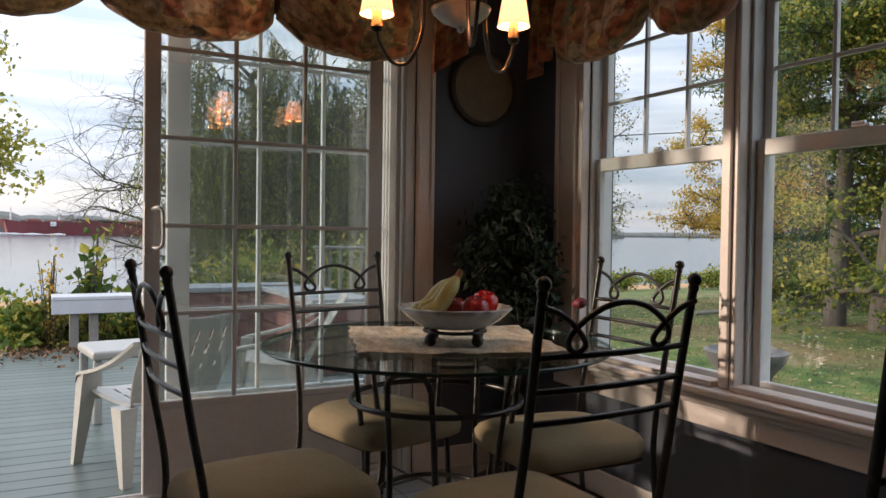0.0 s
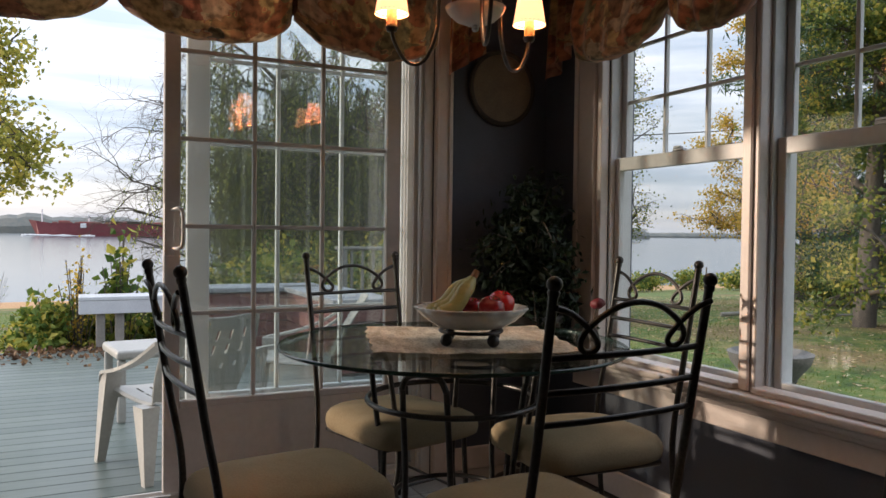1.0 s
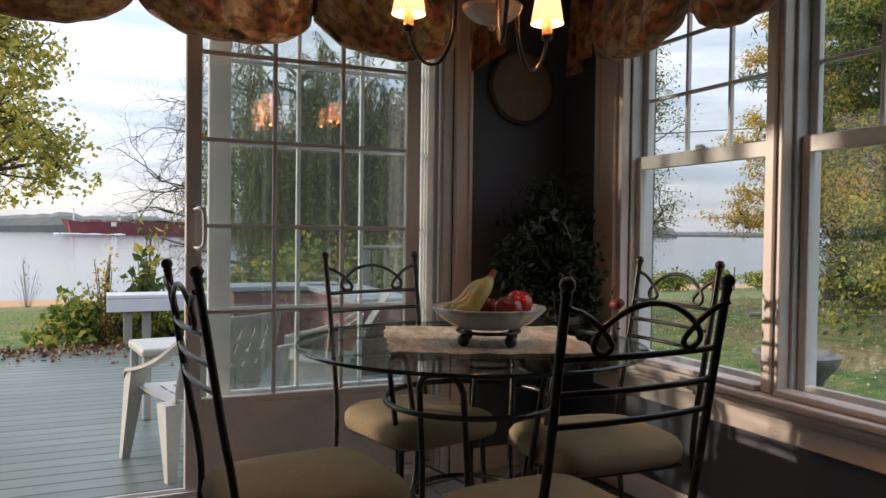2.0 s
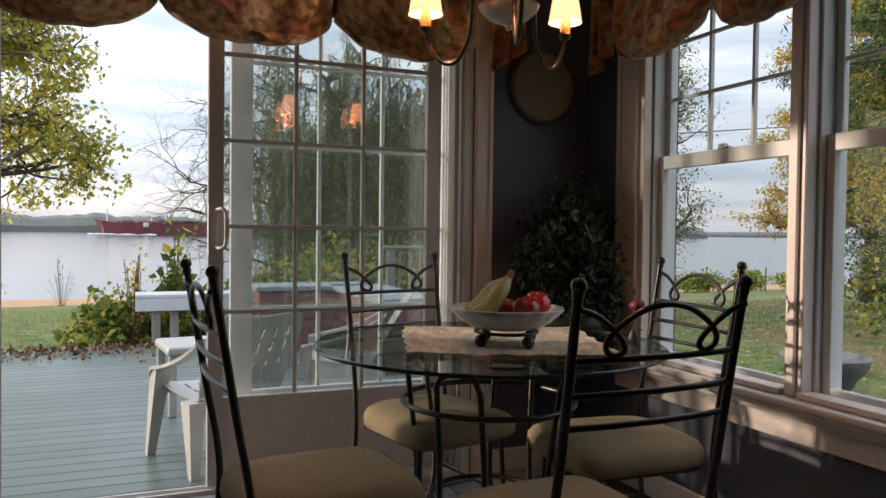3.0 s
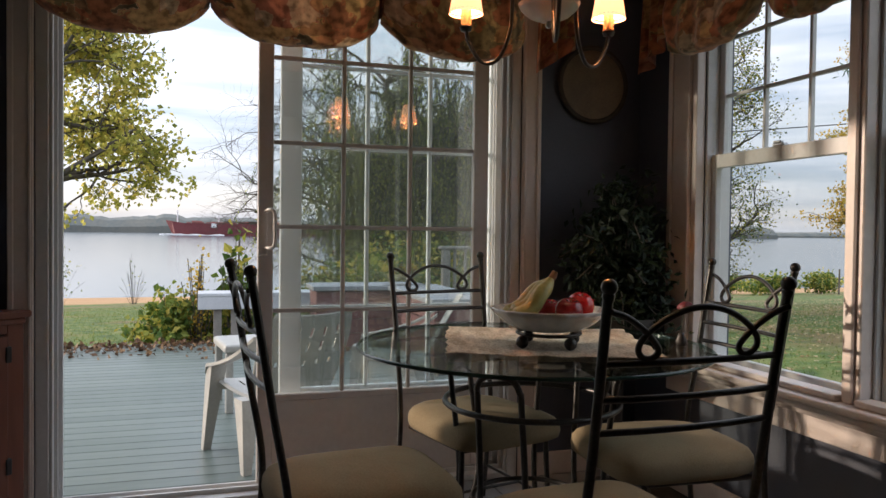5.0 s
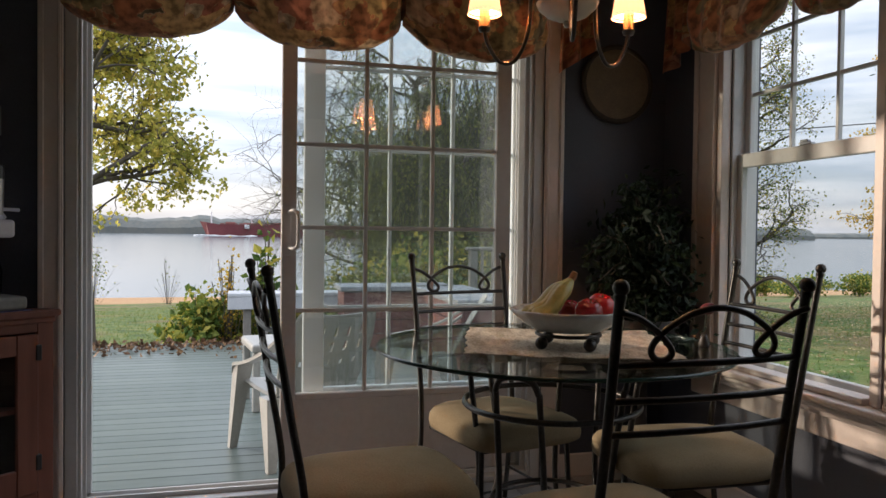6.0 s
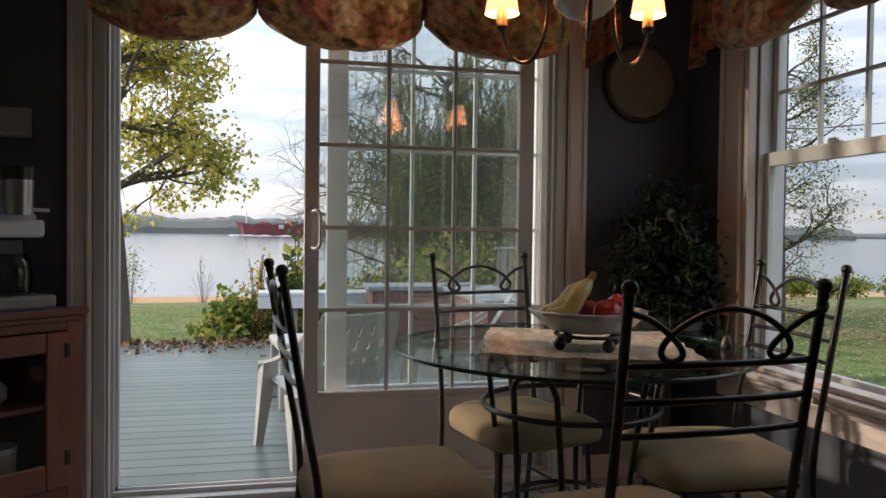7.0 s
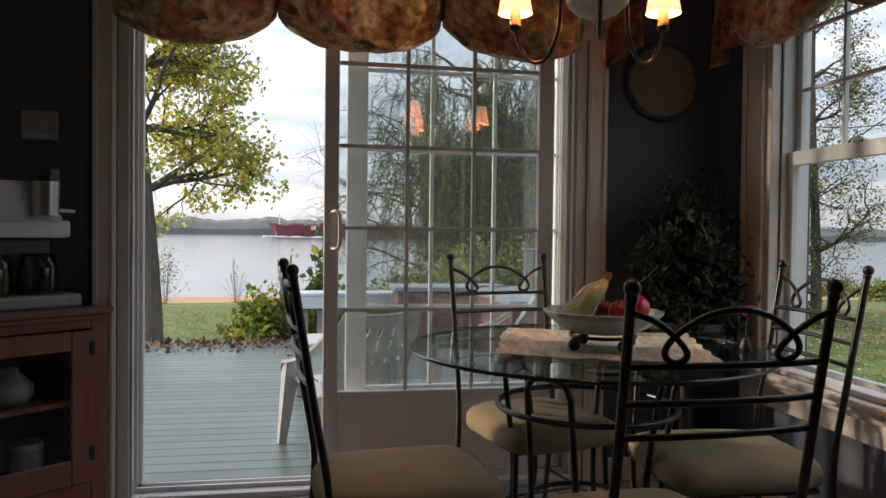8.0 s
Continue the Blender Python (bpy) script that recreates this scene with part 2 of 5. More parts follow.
def water_material(name):
    m, n, l, b, _ = nodes_of(name)
    b.inputs["Base Color"].default_value = (0.035, 0.055, 0.07, 1)
    b.inputs["Roughness"].default_value = 0.12
    b.inputs["IOR"].default_value = 1.33
    co, mp, w = n.new("ShaderNodeTexCoord"), n.new("ShaderNodeMapping"), n.new("ShaderNodeTexNoise")
    mp.inputs["Scale"].default_value = (0.10, 0.5, 1)
    l.new(co.outputs["Object"], mp.inputs["Vector"])
    l.new(mp.outputs["Vector"], w.inputs["Vector"])
    w.inputs["Scale"].default_value, w.inputs["Detail"].default_value = 1.0, 6
    bp = n.new("ShaderNodeBump")
    bp.inputs["Strength"].default_value, bp.inputs["Distance"].default_value = 0.22, 0.12
    l.new(w.outputs["Fac"], bp.inputs["Height"])
    l.new(bp.outputs["Normal"], b.inputs["Normal"])
    return m


M_WALL = surface("blue_grey_paint", (0.060, 0.066, 0.090), (0.082, 0.090, 0.118), 3, 0.55, bump=0.12, fine=150)
M_PALE = surface("cream_wall_paint", (0.62, 0.59, 0.53), (0.70, 0.67, 0.61), 3, 0.6, bump=0.1, fine=120)
M_CEIL = surface("ceiling_paint", (0.70, 0.69, 0.66), (0.78, 0.77, 0.74), 2, 0.8, fine=90)
# white trim, its pinkish tint standing in for warm lamplight
M_TRIM = surface("lamp_tinted_trim_paint", (0.64, 0.555, 0.505), (0.74, 0.65, 0.60), 2.5, 0.38, bump=0.06, fine=45)
# fixed panel: the door's white, painted lighter and bluer for the daylight on it
M_FIXED = surface("skylit_white_vinyl", (0.74, 0.79, 0.80), (0.82, 0.86, 0.87), 2.0, 0.35, bump=0.05, fine=45)
# sliding panel: the same white with the lamps' warm cast in its colour
M_SLIDER = surface("lamplit_white_door_paint", (0.56, 0.515, 0.49), (0.66, 0.615, 0.59), 2.0, 0.4, bump=0.05, fine=45)
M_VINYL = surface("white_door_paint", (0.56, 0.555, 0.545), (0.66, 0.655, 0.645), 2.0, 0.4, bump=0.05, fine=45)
M_FLOOR = surface("grey_floor_tile", (0.30, 0.29, 0.285), (0.42, 0.405, 0.395), 5, 0.3, bump=0.05, fine=70, pieces=0.25)
M_GROUT = surface("dark_grout", (0.06, 0.055, 0.05), (0.10, 0.09, 0.085), 9, 0.9)
M_IRON = surface("dark_wrought_iron", (0.035, 0.033, 0.032), (0.10, 0.094, 0.088), 14, 0.32, metal=0.75, bump=0.1, fine=120)
M_SUEDE = surface("tan_suede", (0.250, 0.190, 0.112), (0.345, 0.272, 0.170), 7, 0.9, bump=0.25, fine=160, spec=0.15)
M_GLASS_EDGE = surface("green_glass_edge", (0.02, 0.05, 0.045), (0.03, 0.07, 0.06), 5, 0.12, bump=0)
M_PANE = pane_material("window_glass", (0.975, 0.985, 0.98), 0.014, 0.2)
M_DOORPANE = pane_material("door_glass", (0.94, 0.965, 0.96), 0.11, 0.5, 0.011)
M_TOP = pane_material("table_glass", (0.90, 0.95, 0.94), 0.07, 0.7)
M_LINEN = surface("woven_linen", (0.40, 0.32, 0.22), (0.72, 0.63, 0.49), 26, 0.9, bump=0.6, fine=140, stretch=(1, 0.35, 1), hard=0.09)
M_BOWL = surface("white_ribbed_glass", (0.46, 0.48, 0.48), (0.60, 0.61, 0.60), 10, 0.18, bump=0.05, coat=0.4)
M_BANANA = surface("banana_skin", (0.22, 0.23, 0.06), (0.38, 0.345, 0.11), 14, 0.45, bump=0.1)
M_BANANA_TIP = surface("banana_stem", (0.20, 0.09, 0.04), (0.34, 0.18, 0.08), 20, 0.7)
M_APPLE = surface("red_apple_skin", (0.42, 0.012, 0.015), (0.62, 0.03, 0.03), 12, 0.22, bump=0.03, coat=0.4)
M_APPLE_DARK = surface("dark_red_apple_skin", (0.20, 0.012, 0.02), (0.34, 0.025, 0.03), 12, 0.25, bump=0.03, coat=0.3)
M_WOOD = surface("red_brown_wood", (0.17, 0.055, 0.035), (0.30, 0.115, 0.07), 3, 0.42, bump=0.15, fine=26, stretch=(1, 1, 0.12))
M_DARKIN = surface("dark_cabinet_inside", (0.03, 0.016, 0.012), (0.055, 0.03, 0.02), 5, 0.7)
M_FLORAL = floral_material("rust_floral_cloth")
M_SHADE = glow_material("lit_lamp_shade", (1.0, 0.57, 0.30), 0.55, 0.7)
M_BULB = glow_material("lit_bulb", (1.0, 0.62, 0.34), 260.0, 0.4)
M_DISH = surface("frosted_glass_dish", (0.60, 0.58, 0.52), (0.70, 0.68, 0.62), 6, 0.3, bump=0.02)
M_STEEL = surface("brushed_steel", (0.38, 0.38, 0.39), (0.52, 0.52, 0.53), 8, 0.3, metal=0.9, bump=0.05)
M_GREYPLAST = surface("pale_blue_grey_plastic", (0.66, 0.69, 0.80), (0.76, 0.79, 0.88), 6, 0.35, bump=0.03)
M_BLACKPLAST = surface("black_plastic", (0.015, 0.015, 0.016), (0.03, 0.03, 0.032), 8, 0.3)
M_CLEAR = pane_material("clear_plastic", (0.72, 0.70, 0.68), 0.05)
M_CLOTH = surface("blue_cloth", (0.10, 0.11, 0.26), (0.16, 0.18, 0.36), 12, 0.9)
M_PLATE = surface("tan_basketry", (0.15, 0.112, 0.075), (0.23, 0.175, 0.115), 14, 0.75, bump=0.3, fine=90)
M_PLATE_RIM = surface("dark_plate_rim", (0.03, 0.022, 0.016), (0.06, 0.045, 0.03), 14, 0.6)
M_POT = surface("dark_plant_pot", (0.03, 0.025, 0.022), (0.06, 0.05, 0.045), 7, 0.5)
M_POTTERY = surface("grey_pottery", (0.22, 0.23, 0.22), (0.34, 0.35, 0.33), 7, 0.4)
M_DECK = surface("pale_grey_green_deck_paint", (0.078, 0.106, 0.095), (0.140, 0.171, 0.154), 4, 0.36, bump=0.25, fine=24, stretch=(0.2, 1, 1), pieces=0.25)
M_DECK_GAP = surface("dark_under_deck", (0.02, 0.02, 0.02), (0.04, 0.04, 0.035), 6, 0.9)
M_PLASTIC = surface("white_garden_plastic", (0.30, 0.296, 0.268), (0.40, 0.395, 0.362), 5, 0.38, bump=0.06)
M_BENCH = surface("weathered_white_paint", (0.42, 0.435, 0.46), (0.56, 0.575, 0.59), 5, 0.55, bump=0.2)
M_CAP = surface("weathered_grey_paint", (0.19, 0.205, 0.225), (0.29, 0.305, 0.32), 5, 0.55, bump=0.2)
M_BENCH_LEG = surface("weathered_timber", (0.16, 0.15, 0.13), (0.28, 0.26, 0.23), 6, 0.8)
M_REDBOX = surface("faded_red_brown_stain", (0.11, 0.035, 0.035), (0.20, 0.065, 0.055), 6, 0.65, bump=0.2)
M_GROUND = ground_material("lawn_with_leaves")
M_WATER = water_material("river_water")
M_BARK = surface("tree_bark", (0.05, 0.042, 0.035), (0.13, 0.11, 0.09), 6, 0.9, bump=0.8, fine=25, stretch=(1, 1, 0.25))
M_SHORE = surface("far_wooded_shore", (0.10, 0.118, 0.115), (0.19, 0.18, 0.15), 0.03, 1.0, bump=0, fine=0.22)
M_SHIP_RED = surface("red_ship_hull", (0.17, 0.038, 0.045), (0.24, 0.065, 0.068), 0.08, 0.5, bump=0, fine=0.6)
M_SHIP_DARK = surface("brown_red_deck_gear", (0.20, 0.05, 0.045), (0.28, 0.10, 0.08), 0.3, 0.6, bump=0)
M_SHIP_WHITE = surface("white_ship_paint", (0.62, 0.62, 0.62), (0.75, 0.75, 0.75), 0.3, 0.5, bump=0)
M_STONE = surface("grey_cast_stone", (0.09, 0.088, 0.082), (0.18, 0.175, 0.165), 9, 0.85, bump=0.5, fine=45)
M_SWITCH = surface("grey_plastic", (0.26, 0.26, 0.27), (0.32, 0.32, 0.33), 8, 0.4, bump=0)
M_MAPLE = leaf_material("yellow_green_leaves", [(0.0, (0.22, 0.24, 0.06)), (0.4, (0.38, 0.38, 0.085)), (0.75, (0.56, 0.50, 0.12)), (1.0, (0.66, 0.52, 0.13))], 0.65)
M_OAK = leaf_material("golden_leaves", [(0.0, (0.28, 0.25, 0.04)), (0.5, (0.52, 0.37, 0.06)), (1.0, (0.62, 0.36, 0.06))], 0.5)
M_WILLOW = leaf_material("willow_leaves", [(0.0, (0.04, 0.065, 0.02)), (0.5, (0.12, 0.155, 0.04)), (1.0, (0.42, 0.42, 0.10))], 0.5)
M_PINE = leaf_material("dark_needles", [(0.0, (0.03, 0.06, 0.03)), (0.7, (0.06, 0.11, 0.045)), (1.0, (0.12, 0.16, 0.06))], 0.3)
M_MIXED = leaf_material("green_and_gold_leaves", [(0.0, (0.05, 0.09, 0.022)), (0.5, (0.15, 0.19, 0.04)), (0.8, (0.36, 0.33, 0.06)), (1.0, (0.48, 0.36, 0.07))], 0.45)
M_GREEN = leaf_material("green_leaves", [(0.0, (0.05, 0.085, 0.025)), (0.5, (0.14, 0.19, 0.045)), (0.8, (0.30, 0.30, 0.06)), (1.0, (0.46, 0.38, 0.08))], 0.5)
M_GRASS = leaf_material("grass_blades", [(0.0, (0.06, 0.11, 0.018)), (0.6, (0.13, 0.19, 0.03)), (1.0, (0.30, 0.29, 0.08))], 0.55)
M_SHRUB = leaf_material("shrub_leaves", [(0.0, (0.05, 0.10, 0.022)), (0.45, (0.13, 0.19, 0.035)), (0.75, (0.32, 0.32, 0.06)), (1.0, (0.50, 0.40, 0.08))], 0.4)
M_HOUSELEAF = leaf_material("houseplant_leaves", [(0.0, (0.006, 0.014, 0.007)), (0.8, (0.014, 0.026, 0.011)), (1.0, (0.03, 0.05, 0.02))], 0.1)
M_LITTER = leaf_material("fallen_leaves", [(0.0, (0.06, 0.035, 0.02)), (0.6, (0.14, 0.075, 0.04)), (1.0, (0.30, 0.18, 0.09))], 0.1)
M_LAWNLEAF = leaf_material("dry_lawn_leaves", [(0.0, (0.24, 0.15, 0.07)), (0.6, (0.42, 0.29, 0.15)), (1.0, (0.60, 0.50, 0.32))], 0.35)
M_FLOWER = surface("dark_red_petals", (0.10, 0.008, 0.014), (0.17, 0.014, 0.02), 20, 0.6)


# ---- mesh helpers ----
def finish(bm, name, material, smooth=None):
    me = bpy.data.meshes.new(name)
    bmesh.ops.recalc_face_normals(bm, faces=bm.faces)
    bm.to_mesh(me)
    bm.free()
    me.materials.append(material)
    if smooth is not None:
        for p in me.polygons:
            p.use_smooth = True
        if smooth < 180:
            me.set_sharp_from_angle(angle=radians(smooth))
    return me


def part(name, bm, material, parent, label="", smooth=None):
    me = bm if isinstance(bm, bpy.types.Mesh) else finish(bm, name, material, smooth)
    ob = new(name, me)
    ob.parent = parent
    if label:
        tagged(ob, label)
    return ob


def thing(name, m, label, category, group="", kind=""):
    ob = new(name)
    ob.empty_display_size = 0.1
    ob.matrix_world = m
    return tagged(ob, label, category, group, kind)


def piece_of_setting(name, bm, material, label="", smooth=None):
    ob = new(name, finish(bm, name, material, smooth))
    return tagged(ob, label, "", "", "structure")


def box(bm, x0, x1, y0, y1, z0, z1, bevel=0.0, seg=1):
    m = Matrix.Translation(((x0 + x1) / 2, (y0 + y1) / 2, (z0 + z1) / 2)) @ Matrix.Diagonal((x1 - x0, y1 - y0, z1 - z0, 1))
    made = bmesh.ops.create_cube(bm, size=1, matrix=m)["verts"]
    if bevel:
        edges = {e for v in made for e in v.link_edges}
        bmesh.ops.bevel(bm, geom=list(edges), offset=bevel, segments=seg, affect="EDGES", profile=0.5)
    return bm


def boxed(*a, **k):
    return box(bmesh.new(), *a, **k)


def tube(bm, pts, r, sides=8, closed=False, caps=True):
    """A round rod along pts; r is one radius or one for each point."""
    pts = [Vector(p) for p in pts]
    n = len(pts)
    rad = r if isinstance(r, (list, tuple)) else [r] * n
    side, rings = None, []
    for i, p in enumerate(pts):
        a = pts[(i - 1) % n] if closed or i else pts[0]
        b = pts[(i + 1) % n] if closed or i < n - 1 else pts[-1]
        d = (b - a).normalized()
        if side is None:
            side = d.orthogonal().normalized()
        side = (side - d * side.dot(d)).normalized()
        up = d.cross(side)
        rings.append([bm.verts.new(p + (side * math.cos(t) + up * math.sin(t)) * rad[i]) for t in (math.tau * k / sides for k in range(sides))])
    for i in range(n if closed else n - 1):
        u, v = rings[i], rings[(i + 1) % n]
        for k in range(sides):
            bm.faces.new((u[k], u[(k + 1) % sides], v[(k + 1) % sides], v[k]))
    if caps and not closed:
        bm.faces.new(rings[0][::-1])
        bm.faces.new(rings[-1])
    return bm


def lathe(bm, profile, steps=24, centre=(0, 0, 0)):
    rings = []
    c = Vector(centre)
    for r, z in profile:
        if r < 1e-5:
            rings.append([bm.verts.new(c + Vector((0, 0, z)))])
        else:
            rings.append([bm.verts.new(c + Vector((r * math.cos(t), r * math.sin(t), z))) for t in (math.tau * k / steps for k in range(steps))])
    for a, b in zip(rings, rings[1:]):
        for k in range(steps):
            q = [a[k % len(a)], a[(k + 1) % len(a)], b[(k + 1) % len(b)], b[k % len(b)]]
            q = list(dict.fromkeys(q))
            if len(q) > 2:
                bm.faces.new(q)
    return bm


def ball(bm, c, r, flat=1.0, u=14, v=10):
    bmesh.ops.create_uvsphere(bm, u_segments=u, v_segments=v, radius=r, matrix=Matrix.Translation(c) @ Matrix.Diagonal((1, 1, flat, 1)))
    return bm


def smooth_path(pts, steps=6):
    """Catmull-Rom through pts."""
    p = [Vector(q) for q in pts]
    p = [2 * p[0] - p[1]] + p + [2 * p[-1] - p[-2]]
    out = []
    for i in range(1, len(p) - 2):
        for s in range(steps):
            t = s / steps
            out.append(0.5 * (2 * p[i] + (p[i + 1] - p[i - 1]) * t + (2 * p[i - 1] - 5 * p[i] + 4 * p[i + 1] - p[i + 2]) * t * t
                              + (3 * p[i] - p[i - 1] - 3 * p[i + 1] + p[i + 2]) * t ** 3))
    out.append(p[-2])
    return out


def leaf_mesh(name, places, size, material, rng, hang=0.0, slim=0.55, flat=False):
    """Single leaves, one small folded blade at each place."""
    n = len(places)
    pl = np.array(places, dtype=float)
    d = rng.normal(size=(n, 3))
    d[:, 2] = d[:, 2] * (0.12 if flat else 1.0) - hang
    d /= np.linalg.norm(d, axis=1)[:, None]
    s = np.cross(d, rng.normal(size=(n, 3)) * ((0.15, 0.15, 0.0) if flat else 1.0) + ((0, 0, 1.0) if flat else 0.0))
    s /= np.linalg.norm(s, axis=1)[:, None]
    up = np.cross(d, s)
    ln = (size * rng.uniform(0.6, 1.3, n))[:, None]
    w = ln * slim * 0.5
    v = np.stack([pl, pl + d * ln * 0.45 + s * w + up * w * 0.35, pl + d * ln, pl + d * ln * 0.45 - s * w + up * w * 0.35], axis=1).reshape(-1, 3)
    me = bpy.data.meshes.new(name)
    idx = np.arange(n * 4).reshape(n, 4)
    me.from_pydata(v.tolist(), [], idx.tolist())
    me.materials.append(material)
    return me


# ---- room ----
YW, XW, CEIL = 3.35, 2.30, 2.62          # inner faces of the door wall and the window wall
XL, YB = -1.25, -3.2                     # the walls that close the room
DX0, DX1, DTOP = -0.356, 1.67, 2.40      # the patio door's opening
WIN = ((2.135, 2.845), (1.28, 1.968))       # glass of the two windows, along y
WZ0, WZ1 = 0.60, 2.30


def wall(name, boxes, label, paint=M_WALL):
    bm = bmesh.new()
    for b in boxes:
        box(bm, *b)
    return piece_of_setting(name, bm, paint, label)


wall("wall_north", [(XL - 0.18, DX0, YW, YW + 0.18, -0.1, CEIL), (DX1, XW + 0.18, YW, YW + 0.18, -0.1, CEIL), (DX0, DX1, YW, YW + 0.18, DTOP, CEIL)],
     "dark blue-grey painted wall round the patio door")
wy0, wy1 = WIN[1][0] - 0.07, WIN[0][1] + 0.05
wall("wall_east", [(XW, XW + 0.18, wy1, YW, -0.1, CEIL), (XW, XW + 0.18, YB, wy0, -0.1, CEIL), (XW, XW + 0.18, wy0, wy1, -0.1, WZ0 - 0.03),
                   (XW, XW + 0.18, wy0, wy1, WZ1, CEIL)], "dark blue-grey painted wall round two windows")
wall("wall_west", [(XL - 0.18, XL, YB, YW, -0.1, CEIL)], "plain cream painted wall", M_PALE)
wall("wall_south", [(XL - 0.18, XW + 0.18, YB - 0.18, YB, -0.1, CEIL)], "plain cream painted wall", M_PALE)
piece_of_setting("ceiling", boxed(XL - 0.18, XW + 0.18, YB - 0.18, YW + 0.18, CEIL, CEIL + 0.2), M_CEIL, "white painted ceiling")
floor = piece_of_setting("floor", boxed(XL - 0.18, XW + 0.18, YB - 0.18, YW + 0.06, -0.2, -0.006), M_GROUT, "grey ceramic tile floor")
for nm, b in (("baseboard", (XW - 0.016, XW - 0.001, YB, YW - 0.02, 0.0, 0.11)), ("baseboard", (DX1 + 0.095, XW - 0.02, YW - 0.016, YW - 0.001, 0.0, 0.11))):
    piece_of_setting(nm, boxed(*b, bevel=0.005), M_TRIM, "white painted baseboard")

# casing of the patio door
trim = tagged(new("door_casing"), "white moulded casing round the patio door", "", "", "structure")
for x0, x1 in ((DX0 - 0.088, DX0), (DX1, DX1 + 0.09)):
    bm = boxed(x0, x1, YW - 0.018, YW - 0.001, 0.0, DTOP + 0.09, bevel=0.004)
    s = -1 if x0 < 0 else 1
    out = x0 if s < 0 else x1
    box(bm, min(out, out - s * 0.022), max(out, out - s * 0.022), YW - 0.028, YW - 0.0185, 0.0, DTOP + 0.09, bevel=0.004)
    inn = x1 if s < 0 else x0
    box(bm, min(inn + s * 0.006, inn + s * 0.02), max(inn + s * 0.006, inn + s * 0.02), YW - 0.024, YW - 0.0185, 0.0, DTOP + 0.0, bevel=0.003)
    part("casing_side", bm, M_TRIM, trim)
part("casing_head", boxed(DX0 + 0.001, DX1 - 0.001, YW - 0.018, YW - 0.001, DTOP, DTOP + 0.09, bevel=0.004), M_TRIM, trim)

# ---- patio door ----
pdoor = tagged(new("door_1"), "white sliding patio door with grilles, standing open", "patio door", "", "structure")
for x0, x1 in ((DX0, DX0 + 0.05), (DX1 - 0.05, DX1)):
    bm = boxed(x0 + 0.001, x1 - 0.001, YW + 0.002, YW + 0.24, 0.0, DTOP, bevel=0.003)
    s = 1 if x0 < 0 else -1
    inn = x1 if s > 0 else x0
    for y0, y1, w in ((YW + 0.012, YW + 0.035, 0.012), (YW + 0.062, YW + 0.072, 0.022), (YW + 0.118, YW + 0.128, 0.03), (YW + 0.178, YW + 0.190, 0.02), (YW + 0.215, YW + 0.235, 0.014)):
        box(bm, min(inn, inn + s * w), max(inn, inn + s * w), y0, y1, 0.03, DTOP - 0.03, bevel=0.002)
    part("jamb", bm, M_VINYL, pdoor)
bm = boxed(DX0 + 0.051, DX1 - 0.051, YW + 0.002, YW + 0.185, 0.0, 0.028, bevel=0.003)
for y0 in (YW + 0.06, YW + 0.118):
    box(bm, DX0 + 0.051, DX1 - 0.051, y0, y0 + 0.012, 0.0285, 0.048)
part("sill", bm, M_VINYL, pdoor, "white ribbed door track")
part("fixed_sill", boxed(0.591, DX1 - 0.051, YW + 0.186, YW + 0.245, -0.06, 0.049, bevel=0.003), M_VINYL, pdoor)
part("head", boxed(DX0 + 0.051, DX1 - 0.051, YW + 0.002, YW + 0.24, DTOP - 0.03, DTOP - 0.001, bevel=0.003), M_VINYL, pdoor)


def door_panel(x0, x1, y0, y1, paint, right=0.072, left=0.065):
    gx0, gx1, gz0, gz1 = x0 + left, x1 - right, 0.43, 2.255
    yc = (y0 + y1) / 2
    p = part("sliding_panel" if y0 < YW + 0.1 else "fixed_panel", boxed(x0, gx0, y0, y1, 0.05, DTOP - 0.035, bevel=0.004), paint, pdoor)
    part("stile", boxed(gx1, x1, y0, y1, 0.05, DTOP - 0.035, bevel=0.004), paint, p)
    part("kick_panel", box(boxed(gx0 + 0.0005, gx1 - 0.0005, y0 + 0.004, y1 - 0.004, 0.05, gz0 - 0.03), gx0 + 0.0005, gx1 - 0.0005, y0, y1, gz0 - 0.0295, gz0, bevel=0.004), paint, p)
    part("top_rail", boxed(gx0 + 0.0005, gx1 - 0.0005, y0, y1, gz1, DTOP - 0.035, bevel=0.004), paint, p)
    pane = part("pane", boxed(gx0, gx1, yc - 0.003, yc + 0.003, gz0, gz1), M_DOORPANE, p)
    xs = [gx0 + (gx1 - gx0) * k / 3 for k in (1, 2)]
    zs = [gz0 + (gz1 - gz0) * k / 5 for k in (1, 2, 3, 4)]
    for x in xs:
        part("muntin", boxed(x - 0.009, x + 0.009, yc - 0.011, yc + 0.011, gz0 + 0.001, gz1 - 0.001, bevel=0.003), paint, p)
    for z in zs:
        part("muntin", boxed(gx0 + 0.001, gx1 - 0.001, yc - 0.0085, yc + 0.0085, z - 0.009, z + 0.009, bevel=0.003), paint, p)
    return p


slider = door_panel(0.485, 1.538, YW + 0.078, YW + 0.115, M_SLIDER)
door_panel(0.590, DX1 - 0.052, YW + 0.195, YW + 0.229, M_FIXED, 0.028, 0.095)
hx, hy = 0.515, YW + 0.077
bm = boxed(hx - 0.03, hx + 0.012, hy - 0.012, hy, 1.035, 1.255, bevel=0.006, seg=2)
part("handle_plate", bm, M_SLIDER, slider, "white handle plate")
